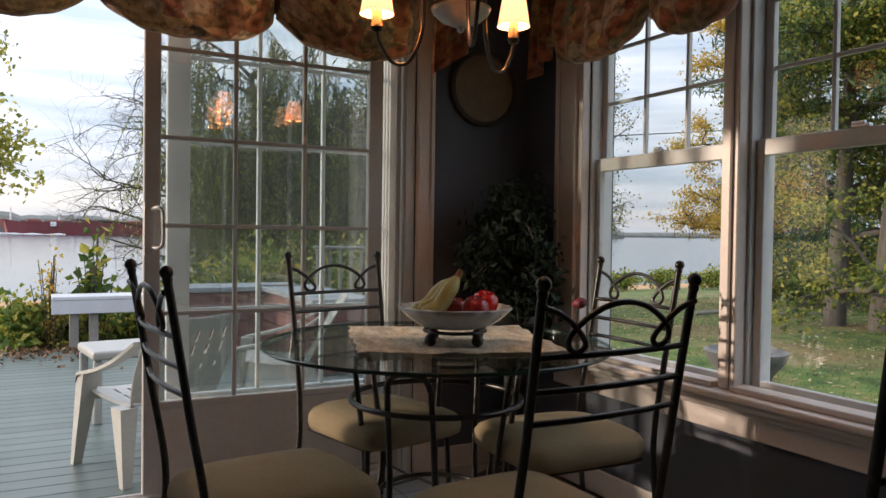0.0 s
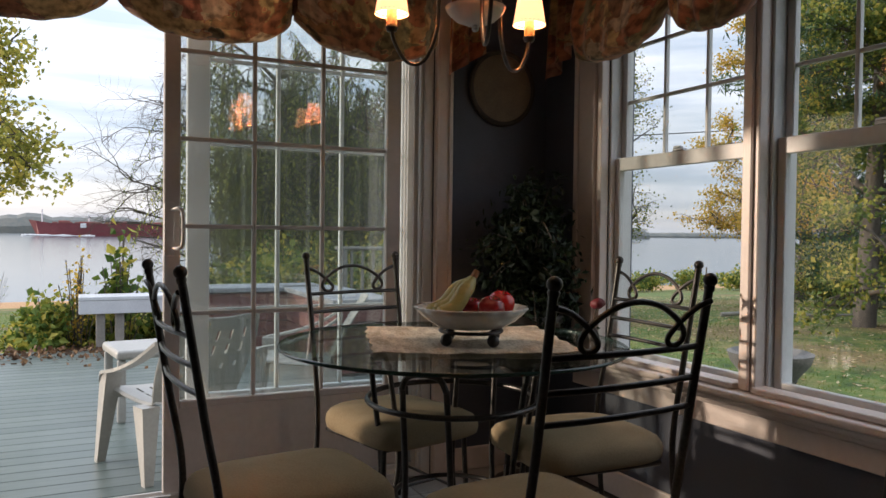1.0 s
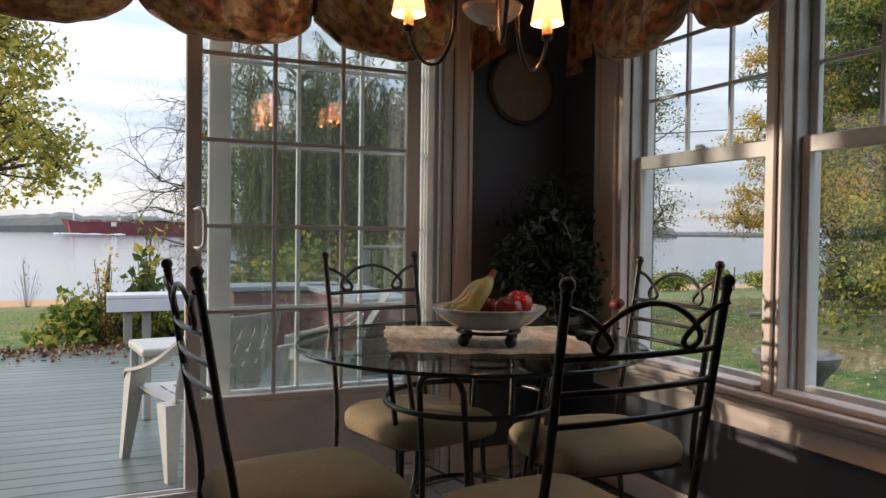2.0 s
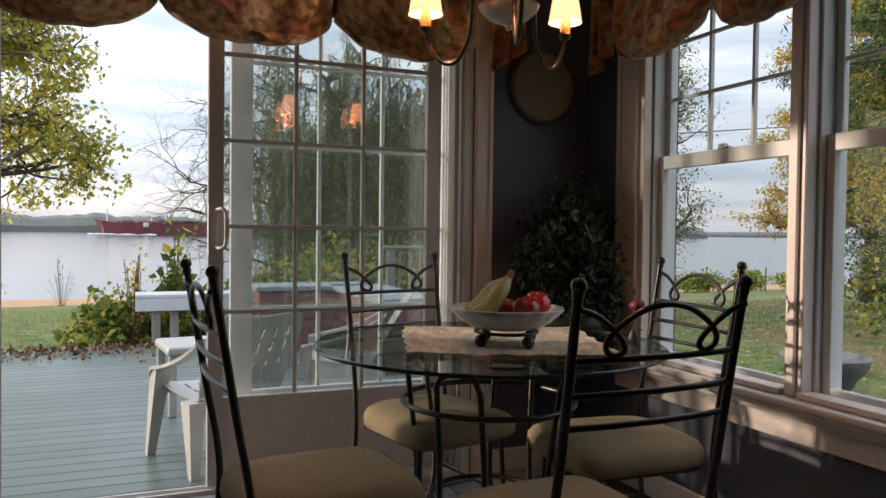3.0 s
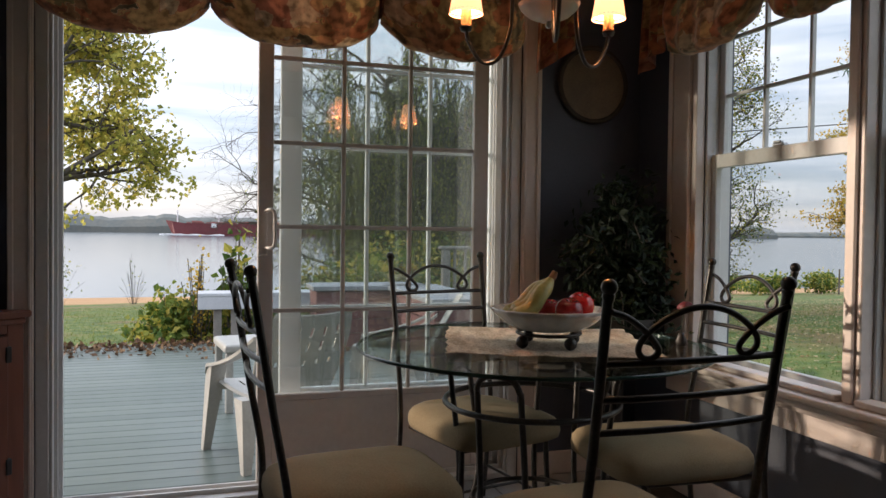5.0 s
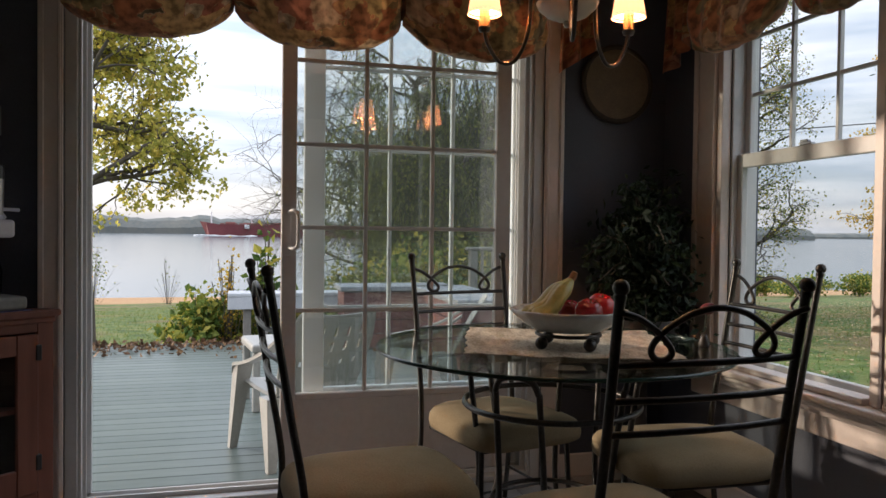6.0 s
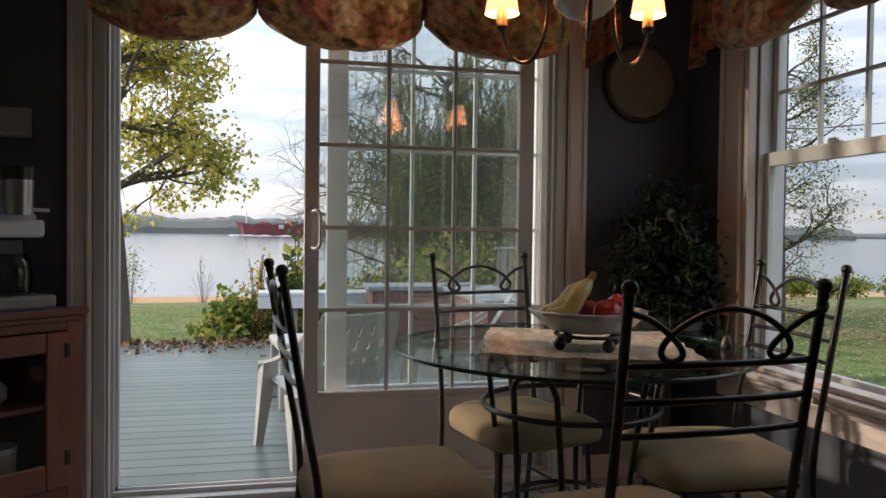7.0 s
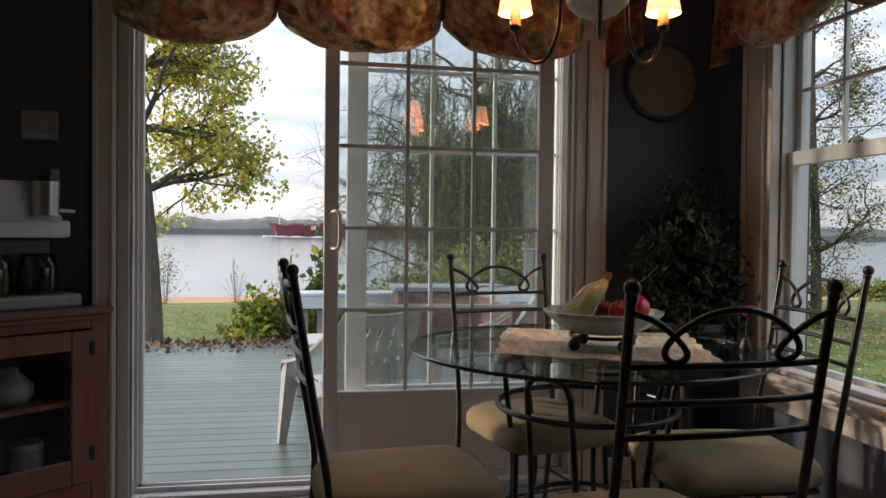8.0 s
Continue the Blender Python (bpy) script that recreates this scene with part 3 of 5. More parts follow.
part("handle", tube(bmesh.new(), smooth_path([(hx + 0.0, hy - 0.01, 1.225), (hx + 0.02, hy - 0.05, 1.232), (hx + 0.036, hy - 0.062, 1.215), (hx + 0.038, hy - 0.062, 1.15),
     (hx + 0.036, hy - 0.062, 1.085), (hx + 0.02, hy - 0.05, 1.068), (hx + 0.0, hy - 0.01, 1.072)]), 0.008), M_SLIDER, slider, "white D-shaped pull handle", 60)

# ---- windows ----
fx = XW
for k, (g0, g1) in enumerate(WIN):
    w = tagged(new("window_%d" % (k + 1)), "white double-hung window, grille in its upper sash", "window", "", "structure")
    f0, f1 = g0 - 0.045, g1 + 0.045
    f = part("window_frame", boxed(fx + 0.035, fx + 0.16, f1 - 0.012, f1, WZ0, WZ1, bevel=0.002), M_VINYL, w)
    part("frame_side", boxed(fx + 0.035, fx + 0.16, f0, f0 + 0.012, WZ0, WZ1, bevel=0.002), M_VINYL, f)
    part("frame_head", boxed(fx + 0.035, fx + 0.16, f0 + 0.0125, f1 - 0.0125, WZ1 - 0.03, WZ1, bevel=0.002), M_VINYL, f)
    part("window_sill", boxed(fx + 0.035, fx + 0.2, f0 + 0.0125, f1 - 0.0125, WZ0 - 0.025, WZ0 + 0.008, bevel=0.002), M_VINYL, w)
    for low in (True, False):
        xa, xb = (fx + 0.06, fx + 0.09) if low else (fx + 0.094, fx + 0.122)
        z0, z1 = (WZ0 + 0.009, 1.492) if low else (1.440, WZ1 - 0.031)
        gz0, gz1 = (0.637, 1.434) if low else (1.490, z1 - 0.035)
        sash = part("lower_sash" if low else "upper_sash", boxed(xa, xb, g1, f1 - 0.0125, z0, z1, bevel=0.003), M_VINYL, w)
        part("stile", boxed(xa, xb, f0 + 0.0125, g0, z0, z1, bevel=0.003), M_VINYL, sash)
        part("top_rail", boxed(xa, xb, g0 + 0.0005, g1 - 0.0005, gz1, z1, bevel=0.003), M_VINYL, sash)
        part("bottom_rail", boxed(xa, xb, g0 + 0.0005, g1 - 0.0005, z0, gz0, bevel=0.003), M_VINYL, sash)
        xc = (xa + xb) / 2
        pane = part("pane", boxed(xc - 0.002, xc + 0.002, g0, g1, gz0, gz1), M_PANE, sash)
        pane.visible_shadow = False
        if low:
            part("sash_lock", box(boxed(xa + 0.002, xb - 0.002, (g0 + g1) / 2 - 0.03, (g0 + g1) / 2 + 0.03, z1, z1 + 0.012, bevel=0.003),
                                  xa + 0.006, xb - 0.008, (g0 + g1) / 2 - 0.012, (g0 + g1) / 2 + 0.03, z1 + 0.0121, z1 + 0.022, bevel=0.002), M_STEEL, sash)
        else:
            for q in (1, 2):
                yy = g0 + (g1 - g0) * q / 3
                part("muntin", boxed(xc - 0.010, xc + 0.010, yy - 0.0075, yy + 0.0075, gz0 + 0.001, gz1 - 0.001, bevel=0.002), M_VINYL, sash)
            for zz in (1.743, 1.985):
                part("muntin", boxed(xc - 0.008, xc + 0.008, g0 + 0.001, g1 - 0.001, zz - 0.0075, zz + 0.0075, bevel=0.002), M_VINYL, sash)

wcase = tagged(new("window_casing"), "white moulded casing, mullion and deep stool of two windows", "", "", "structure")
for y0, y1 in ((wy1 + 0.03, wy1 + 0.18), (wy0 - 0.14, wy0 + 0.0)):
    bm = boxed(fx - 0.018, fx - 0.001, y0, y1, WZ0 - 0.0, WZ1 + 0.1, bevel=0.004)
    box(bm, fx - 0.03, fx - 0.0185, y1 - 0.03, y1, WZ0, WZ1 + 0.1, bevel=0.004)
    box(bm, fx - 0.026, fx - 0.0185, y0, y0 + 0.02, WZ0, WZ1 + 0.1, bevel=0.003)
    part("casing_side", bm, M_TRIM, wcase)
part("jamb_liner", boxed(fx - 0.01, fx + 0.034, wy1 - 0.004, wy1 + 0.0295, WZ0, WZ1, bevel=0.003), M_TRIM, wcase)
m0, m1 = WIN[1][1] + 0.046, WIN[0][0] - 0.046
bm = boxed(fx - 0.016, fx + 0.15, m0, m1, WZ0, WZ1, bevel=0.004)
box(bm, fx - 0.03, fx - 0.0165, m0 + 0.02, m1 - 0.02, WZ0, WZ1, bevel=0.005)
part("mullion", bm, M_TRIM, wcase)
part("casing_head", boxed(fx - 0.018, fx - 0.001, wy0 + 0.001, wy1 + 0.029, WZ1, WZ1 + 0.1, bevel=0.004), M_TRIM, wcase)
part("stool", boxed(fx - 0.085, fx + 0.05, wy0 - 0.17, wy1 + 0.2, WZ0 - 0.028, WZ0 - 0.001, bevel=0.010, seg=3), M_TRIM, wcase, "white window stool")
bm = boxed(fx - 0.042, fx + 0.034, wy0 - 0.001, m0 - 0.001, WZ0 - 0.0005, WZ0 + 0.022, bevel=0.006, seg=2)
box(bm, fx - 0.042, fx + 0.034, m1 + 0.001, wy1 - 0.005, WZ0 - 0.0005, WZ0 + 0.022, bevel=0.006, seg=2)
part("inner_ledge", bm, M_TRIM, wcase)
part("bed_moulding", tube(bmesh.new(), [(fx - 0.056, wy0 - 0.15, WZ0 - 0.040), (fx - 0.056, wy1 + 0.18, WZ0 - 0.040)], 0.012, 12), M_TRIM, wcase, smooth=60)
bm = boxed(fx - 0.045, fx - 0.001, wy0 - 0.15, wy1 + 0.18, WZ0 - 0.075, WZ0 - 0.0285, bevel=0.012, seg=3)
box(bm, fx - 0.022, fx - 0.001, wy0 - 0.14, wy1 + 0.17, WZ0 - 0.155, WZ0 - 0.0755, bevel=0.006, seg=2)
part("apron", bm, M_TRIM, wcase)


# ---- balloon valances ----
def swag_mesh(width, top, low, side, seed):
    """One puffed swag: x along the rod, -y into the room."""
    rng = random.Random(seed)
    nu, nv = 44, 40
    bm = bmesh.new()
    uvl = bm.loops.layers.uv.new("UVMap")
    ph = [rng.uniform(0, 6.28) for _ in range(5)]
    grid = []
    for i in range(nu + 1):
        u = i / nu
        e = abs(2 * u - 1)
        bottom = low + (side - low) * (1 - math.sqrt(max(0.0, 1 - min(1.0, e * 0.985) ** 2.3)))
        row = []
        for j in range(nv + 1):
            v = j / nv
            puff = math.sqrt(max(0.0, 1 - e ** 3.0))
            if v < 0.8:
                s = v / 0.8
                z = top + (bottom - top) * (1 - (1 - s) ** 1.25)
                y = -0.03 - 0.13 * puff * math.sin(min(1, s) * math.pi * 0.62) ** 1.5
            else:
                s = (v - 0.8) / 0.2
                y0 = -0.03 - 0.13 * puff * math.sin(math.pi * 0.62) ** 1.5
                z = bottom - 0.012 * math.sin(s * math.pi) * puff + 0.05 * s * s
                y = y0 + (0.12 * s) * puff
            fold = 0.010 * math.sin(u * 31 + ph[0] + 2.5 * math.sin(v * 3 + ph[1])) * (1 - v * 0.75) + 0.007 * math.sin((u - 0.5) * 19 * (1 + v) + ph[2])
            crease = 0.008 * math.sin(v * 24 + 9 * (2 * u - 1) ** 2 + ph[3]) * v * puff
            lump = 0.012 * noise.noise(Vector((u * 4 + ph[4], v * 4, seed)))
            row.append(bm.verts.new(((u - 0.5) * width * (0.97 + 0.04 * math.sin(v * math.pi)), y + fold + crease + lump, z + crease * 0.6 + lump * 0.6)))
        grid.append(row)
    for i in range(nu):
        for j in range(nv):
            f = bm.faces.new((grid[i][j], grid[i + 1][j], grid[i + 1][j + 1], grid[i][j + 1]))
            for lp, (a, b) in zip(f.loops, ((i, j), (i + 1, j), (i + 1, j + 1), (i, j + 1))):
                lp[uvl].uv = (a / nu * width * 1.25 + seed * 0.37, b / nv * 0.75)
    me = finish(bm, "swag", M_FLORAL, 180)
    return me


def tail_mesh(width, top, low, seed):
    nu, nv = 20, 16
    bm = bmesh.new()
    uvl = bm.loops.layers.uv.new("UVMap")
    grid = []
    for i in range(nu + 1):
        u = i / nu
        row = []
        for j in range(nv + 1):
            v = j / nv
            z = top + (low + 0.14 * u - top) * v
            row.append(bm.verts.new(((u - 0.5) * width * (0.8 + 0.3 * v), -0.05 - 0.035 * math.sin(u * 15 + seed) * (0.4 + 0.6 * v), z)))
        grid.append(row)
    for i in range(nu):
        for j in range(nv):
            f = bm.faces.new((grid[i][j], grid[i + 1][j], grid[i + 1][j + 1], grid[i][j + 1]))
            for lp, (a, b) in zip(f.loops, ((i, j), (i + 1, j), (i + 1, j + 1), (i, j + 1))):
                lp[uvl].uv = (a / nu * 0.35 + seed, b / nv * 0.6)
    return finish(bm, "tail", M_FLORAL, 180)


def valance(name, m, edges, low, side, rod, label, tails):
    v = thing(name, m, label, "valance")
    for k, (a, b) in enumerate(zip(edges, edges[1:])):
        s = part("swag", swag_mesh(b - a, 2.50, low, side, k + 3 + int(10 * abs(edges[0]))), None, v)
        s.location.x = (a + b) / 2
    for k, x in enumerate(edges[1:-1]):
        s = part("gather", tail_mesh(0.075, 2.48, 1.98, k + 5.1), None, v)
        s.location.x = x
    for k, (x, w, lo) in enumerate(tails):
        s = part("tail", tail_mesh(w, 2.48, lo, k + 1.3), None, v)
        s.location.x = x
    part("rod", tube(bmesh.new(), [(rod[0], -0.02, 2.49), (rod[1], -0.02, 2.49)], 0.014), M_TRIM, v, smooth=60)
    for x in (rod[0] + 0.05, rod[1] - 0.05):
        part("bracket", boxed(x - 0.01, x + 0.01, -0.02, 0.045, 2.475, 2.505), M_TRIM, v)
    return v


valance("balloon_valance", pose(0, YW - 0.047, 0), [-0.36, 0.285, 0.975, 1.64], 1.885, 2.06, (-0.45, 1.8),
        "rust and gold floral balloon valance over the patio door", [(1.79, 0.2, 1.86)])
valance("balloon_valance", pose(XW - 0.047, 0, 0, 0, 0, -90), [-2.97, -2.345, -1.87, -1.37], 1.875, 2.10, (-3.1, -1.1),
        "rust and gold floral balloon valance over two windows", [(-3.08, 0.16, 1.88)])


# ---- dining set ----
def dining_chair(m, label):
    """Faces +y; the origin is on the floor under the seat's middle."""
    c = thing("dining_chair", m, label, "chair", "chairs round the table")
    half = 0.222

    def lean(z):
        return -0.22 - max(0.0, (z - 0.44)) * 0.165

    bm = bmesh.new()
    w = 0.215
    n = 40
    rings = []
    for inset, z in ((0.020, 0.375), (0.004, 0.385), (0.0, 0.406), (0.003, 0.430), (0.014, 0.448), (0.042, 0.463), (0.09, 0.472), (0.13, 0.476), (0.18, 0.478)):
        ring = []
        for k in range(n):
            t = math.tau * k / n
            cx, sy = math.cos(t), math.sin(t)
            p = 0.42
            x = math.copysign(abs(cx) ** p, cx) * (w + 0.018 - inset) * (1 + 0.09 * sy)
            y = 0.018 + math.copysign(abs(sy) ** p, sy) * (0.262 - inset)
            ring.append(bm.verts.new((x, y, z)))
        rings.append(ring)
    for a, b in zip(rings, rings[1:]):
        for k in range(n):
            bm.faces.new((a[k], a[(k + 1) % n], b[(k + 1) % n], b[k]))
    bm.faces.new(rings[-1])
    bm.faces.new(rings[0][::-1])
    part("seat", bm, M_SUEDE, c, "tan suede seat cushion", 60)
    bm = bmesh.new()
    tube(bm, [(-0.19, -0.19, 0.368), (0.19, -0.19, 0.368), (0.19, 0.19, 0.368), (-0.19, 0.19, 0.368)], 0.010, 8, closed=True)
    part("seat_frame", bm, M_IRON, c, smooth=60)
    for s in (-1, 1):
        pts = [(s * 0.213, -0.26, 0.0), (s * 0.216, -0.24, 0.2), (s * 0.219, -0.222, 0.44), (s * 0.217, lean(0.7), 0.7), (s * half, lean(1.035), 1.035)]
        bm = tube(bmesh.new(), smooth_path(pts), 0.0105, 10)
        post = part("back_post", bm, M_IRON, c, smooth=60)
        part("ball_finial", lathe(ball(bmesh.new(), (s * half, lean(1.045), 1.045), 0.0165), [(0.0105, 1.018), (0.013, 1.028), (0.011, 1.034)], 12, (s * half, lean(1.028), 0)), M_IRON, post, smooth=180)
        bm = tube(bmesh.new(), smooth_path([(s * 0.20, 0.215, 0.0), (s * 0.195, 0.195, 0.2), (s * 0.19, 0.187, 0.368)]), 0.0105, 10)
        leg = part("front_leg", bm, M_IRON, c, smooth=60)
        part("foot_cap", lathe(bmesh.new(), [(0, 0), (0.014, 0.0), (0.014, 0.02), (0.011, 0.022)], 12, (s * 0.20, 0.217, 0.0)), M_BLACKPLAST, leg)
        part("side_stretcher", tube(bmesh.new(), [(s * 0.215, -0.246, 0.14), (s * 0.198, 0.2, 0.14)], 0.006), M_IRON, c, smooth=60)
    part("stretcher", tube(bmesh.new(), [(-0.202, 0.0, 0.14), (0.202, 0.0, 0.14)], 0.006), M_IRON, c, smooth=60)
    for z in (0.893, 0.82, 0.752):
        part("back_rung", tube(bmesh.new(), [(-half + 0.004, lean(z), z), (-0.11, lean(z) - 0.014, z), (0, lean(z) - 0.018, z), (0.11, lean(z) - 0.014, z), (half - 0.004, lean(z), z)], 0.0075), M_IRON, c, smooth=60)
    sc = []
    for x, z in ((-0.22, 0.998), (-0.18, 0.985), (-0.14, 0.96), (-0.109, 0.932), (-0.100, 0.914), (-0.114, 0.902), (-0.136, 0.905), (-0.148, 0.921), (-0.140, 0.942), (-0.11, 0.968), (-0.06, 0.993), (0.0, 1.003)):
        sc.append((x, lean(z) - 0.012, z))
    sc += [(-x, y, z) for x, y, z in sc[-2::-1]]
    part("scroll", tube(bmesh.new(), smooth_path(sc, 5), 0.0068), M_IRON, c, "looped iron scroll", 60)
    return c


def chair_at(p, q):
    """The pose of a chair whose left and right finials, seen from behind, are over p and q."""
    px, py, qx, qy = *p, *q
    a = math.atan2(qy - py, qx - px)
    mx, my = (px + qx) / 2, (py + qy) / 2
    d = 0.32
    return pose(mx - math.sin(a) * d, my + math.cos(a) * d, 0, 0, 0, math.degrees(a))


CHAIR_LABEL = "black wrought-iron dining chair with a tan suede seat"
first = dining_chair(chair_at((0.997, 1.388), (1.449, 1.415)), CHAIR_LABEL)
for p, q in (((0.340, 2.443), (0.375, 1.984)), ((1.443, 3.223), (0.973, 3.109)), ((2.076, 2.063), (2.10, 2.535))):
    copy_thing(first, chair_at(p, q))
copy_thing(first, chair_at((1.29, 0.86), (1.72, 0.73)))

TX, TY, TZ = 1.36, 2.52, 0.76
table = thing("glass_dining_table", pose(TX, TY, 0), "round glass dining table on a wrought-iron base", "table")
R = 0.61
bm = lathe(bmesh.new(), [(0, TZ - 0.012), (R - 0.004, TZ - 0.012)], 96)
lathe(bm, [(R - 0.004, TZ), (0, TZ)], 96)
top = part("tabletop", bm, M_TOP, table, "clear glass tabletop", 30)
top.visible_shadow = False
part("tabletop_edge", lathe(bmesh.new(), [(R - 0.004, TZ - 0.012), (R, TZ - 0.009), (R, TZ - 0.003), (R - 0.004, TZ)], 96), M_GLASS_EDGE, table, "green bevelled glass edge", 180)
part("ring", tube(bmesh.new(), [(0.302 * math.cos(t), 0.302 * math.sin(t), 0.56) for t in (math.tau * k / 48 for k in range(48))], 0.010, 10, closed=True), M_IRON, table, smooth=180)
part("lower_ring", tube(bmesh.new(), [(0.20 * math.cos(t), 0.20 * math.sin(t), 0.22) for t in (math.tau * k / 40 for k in range(40))], 0.009, 8, closed=True), M_IRON, table, smooth=180)
for k in range(4):
    a = math.tau * (k + 0.489) / 4
    pts = []
    for off, rad, z in ((-0.085, 0.33, 0.0), (-0.08, 0.24, 0.25), (-0.076, 0.275, 0.60), (-0.074, 0.285, 0.645), (-0.052, 0.29, 0.682), (0.0, 0.29, 0.692),
                        (0.052, 0.29, 0.682), (0.074, 0.285, 0.645), (0.076, 0.275, 0.60), (0.08, 0.24, 0.25), (0.085, 0.33, 0.0)):
        pts.append((rad * math.cos(a) - off * math.sin(a), rad * math.sin(a) + off * math.cos(a), z))
    part("leg_hoop", tube(bmesh.new(), smooth_path(pts), 0.0105, 10), M_IRON, table, "bent iron leg hoop", 60)
    px, py = 0.29 * math.cos(a), 0.29 * math.sin(a)
    part("glass_rest", lathe(bmesh.new(), [(0, 0.690), (0.007, 0.690), (0.007, 0.735), (0.016, 0.738), (0.016, 0.7475), (0, 0.7475)], 12, (px, py, 0)), M_IRON, table, smooth=40)

# table runner, bowl and fruit
bm = bmesh.new()
n = 26
g = []
mat_c, mat_a = Vector((1.405, 2.52)), radians(-19)
for i in range(n + 1):
    row = []
    for j in range(n + 1):
        u, v = (i / n - 0.5) * 0.68, (j / n - 0.5) * 0.66
        e = 0.005 * math.sin(i * 1.3 + j * 0.25) + 0.005 * math.sin(j * 1.1 + i * 0.2)
        h = 0.0035 + 0.007 * (noise.noise(Vector((u * 11, v * 11, 3.1))) + 1)
        row.append(bm.verts.new((u + e, v + e, h)))
    g.append(row)
for i in range(n):
    for j in range(n):
        bm.faces.new((g[i][j], g[i + 1][j], g[i + 1][j + 1], g[i][j + 1]))
ext = bmesh.ops.extrude_face_region(bm, geom=bm.faces[:])
for v in ext["geom"]:
    if isinstance(v, bmesh.types.BMVert):
        v.co.z -= 0.003
mat_ob = new("place_mat", finish(bm, "place_mat", M_LINEN, 60))
mat_ob.matrix_world = pose(mat_c.x, mat_c.y, TZ + 0.0005, 0, 0, math.degrees(mat_a))
tagged(mat_ob, "beige woven cloth mat lying on the glass table", "table mat")

BX, BY, BZ = 1.365, 2.40, TZ + 0.009
bowl = thing("fruit_bowl", pose(BX, BY, BZ), "white ribbed glass bowl on an iron stand", "bowl")
bm = bmesh.new()
prof = [(0.0, 0.052), (0.07, 0.052), (0.115, 0.061), (0.150, 0.082), (0.176, 0.106), (0.193, 0.125), (0.189, 0.129), (0.170, 0.110), (0.145, 0.089), (0.108, 0.069), (0.065, 0.060), (0.0, 0.060)]
lathe(bm, prof, 72)
for v in bm.verts:
    r = math.hypot(v.co.x, v.co.y)
    t = math.atan2(v.co.y, v.co.x)
    k = 1 + 0.022 * math.cos(t * 18) * min(1, r / 0.19) ** 2
    v.co.x, v.co.y = v.co.x * k, v.co.y * k
part("bowl", bm, M_BOWL, bowl, smooth=180)
bm = tube(bmesh.new(), [(0.105 * math.cos(t), 0.105 * math.sin(t), 0.046) for t in (math.tau * k / 32 for k in range(32))], 0.006, 8, closed=True)
stand = part("stand", bm, M_IRON, bowl, "dark iron ring stand", 180)
for k in range(4):
    a = math.tau * k / 4 + radians(14)
    part("ball_foot", ball(bmesh.new(), (0.11 * math.cos(a), 0.11 * math.sin(a), 0.021), 0.021), M_IRON, stand, smooth=180)


def apple(x, y, z, r, material, label):
    bm = bmesh.new()
    prof = [(0.0, 0.62), (0.12, 0.72), (0.3, 0.84), (0.55, 0.86), (0.85, 0.6), (1.0, 0.15), (0.96, -0.25), (0.78, -0.65), (0.5, -0.88), (0.2, -0.9), (0.0, -0.82)]
    lathe(bm, [(a * r, b * r) for a, b in prof], 24)
    ap = thing("apple", pose(x, y, z, 14, -9, 40), label, "apple")
    part("flesh", bm, material, ap, smooth=180)
    part("stem", tube(bmesh.new(), [(0, 0, r * 0.62), (0.003, 0, r * 1.0)], 0.0022, 6), M_BANANA_TIP, ap)


apple(BX + 0.10, BY - 0.03, BZ + 0.135, 0.047, M_APPLE, "bright red apple in the glass bowl")
apple(BX + 0.035, BY - 0.075, BZ + 0.124, 0.045, M_APPLE_DARK, "dark red apple in the glass bowl")
apple(BX + 0.03, BY + 0.055, BZ + 0.111, 0.042, M_APPLE_DARK, "dark red apple in the glass bowl")
bananas = thing("banana_bunch", pose(BX + 0.02, BY, BZ + 0.004) @ Matrix.Scale(1.08, 4), "yellow-green bunch of bananas in the glass bowl", "bananas")
for k, (dx, dy, dz) in enumerate(((-0.012, -0.03, 0.0), (0.0, 0.0, 0.008), (-0.006, 0.032, 0.0))):
    tip = Vector((-0.008, 0.004, 0.208))
    pts = [tip, tip + Vector((-0.018, dy * 0.3, -0.022)), Vector((-0.050 + dx, dy, 0.160 + dz)), Vector((-0.085 + dx, dy * 1.3, 0.118 + dz)), Vector((-0.128 + dx, dy * 1.3, 0.098 + dz)), Vector((-0.15 + dx, dy * 1.2, 0.096 + dz))]
    path = smooth_path(pts, 5)
    nn = len(path)
    part("banana", tube(bmesh.new(), path, [0.008 + 0.0175 * min(1, (i / nn) * 3.2) * min(1, (nn - i) / 5) for i in range(nn)], 10), M_BANANA, bananas, smooth=180)
part("stem", tube(bmesh.new(), [(-0.014, 0.004, 0.199), (-0.004, 0.003, 0.214), (0.001, 0.0, 0.228)], [0.011, 0.012, 0.009], 8), M_BANANA_TIP, bananas, smooth=60)

vase = thing("flower_vase", pose(1.855, 2.36, TZ + 0.0005), "small dark vase with one dark red flower", "vase")
part("vase", lathe(bmesh.new(), [(0, 0), (0.016, 0), (0.02, 0.014), (0.012, 0.035), (0.009, 0.045), (0.007, 0.045), (0.009, 0.035), (0, 0.012)], 20), M_POT, vase, smooth=180)
part("stalk", tube(bmesh.new(), smooth_path([(0, 0, 0.03), (0.004, 0.002, 0.085), (0.012, 0.0, 0.125)]), 0.002, 6), M_HOUSELEAF, vase)
bm = bmesh.new()
for k in range(9):
    a = k * 2.4
    ball(bm, (0.013 + 0.012 * math.cos(a) * (k / 9), 0.012 * math.sin(a) * (k / 9), 0.13 + 0.003 * (k % 3)), 0.022, 0.8, 8, 6)
part("bloom", bm, M_FLOWER, vase, "dark red bloom", 180)

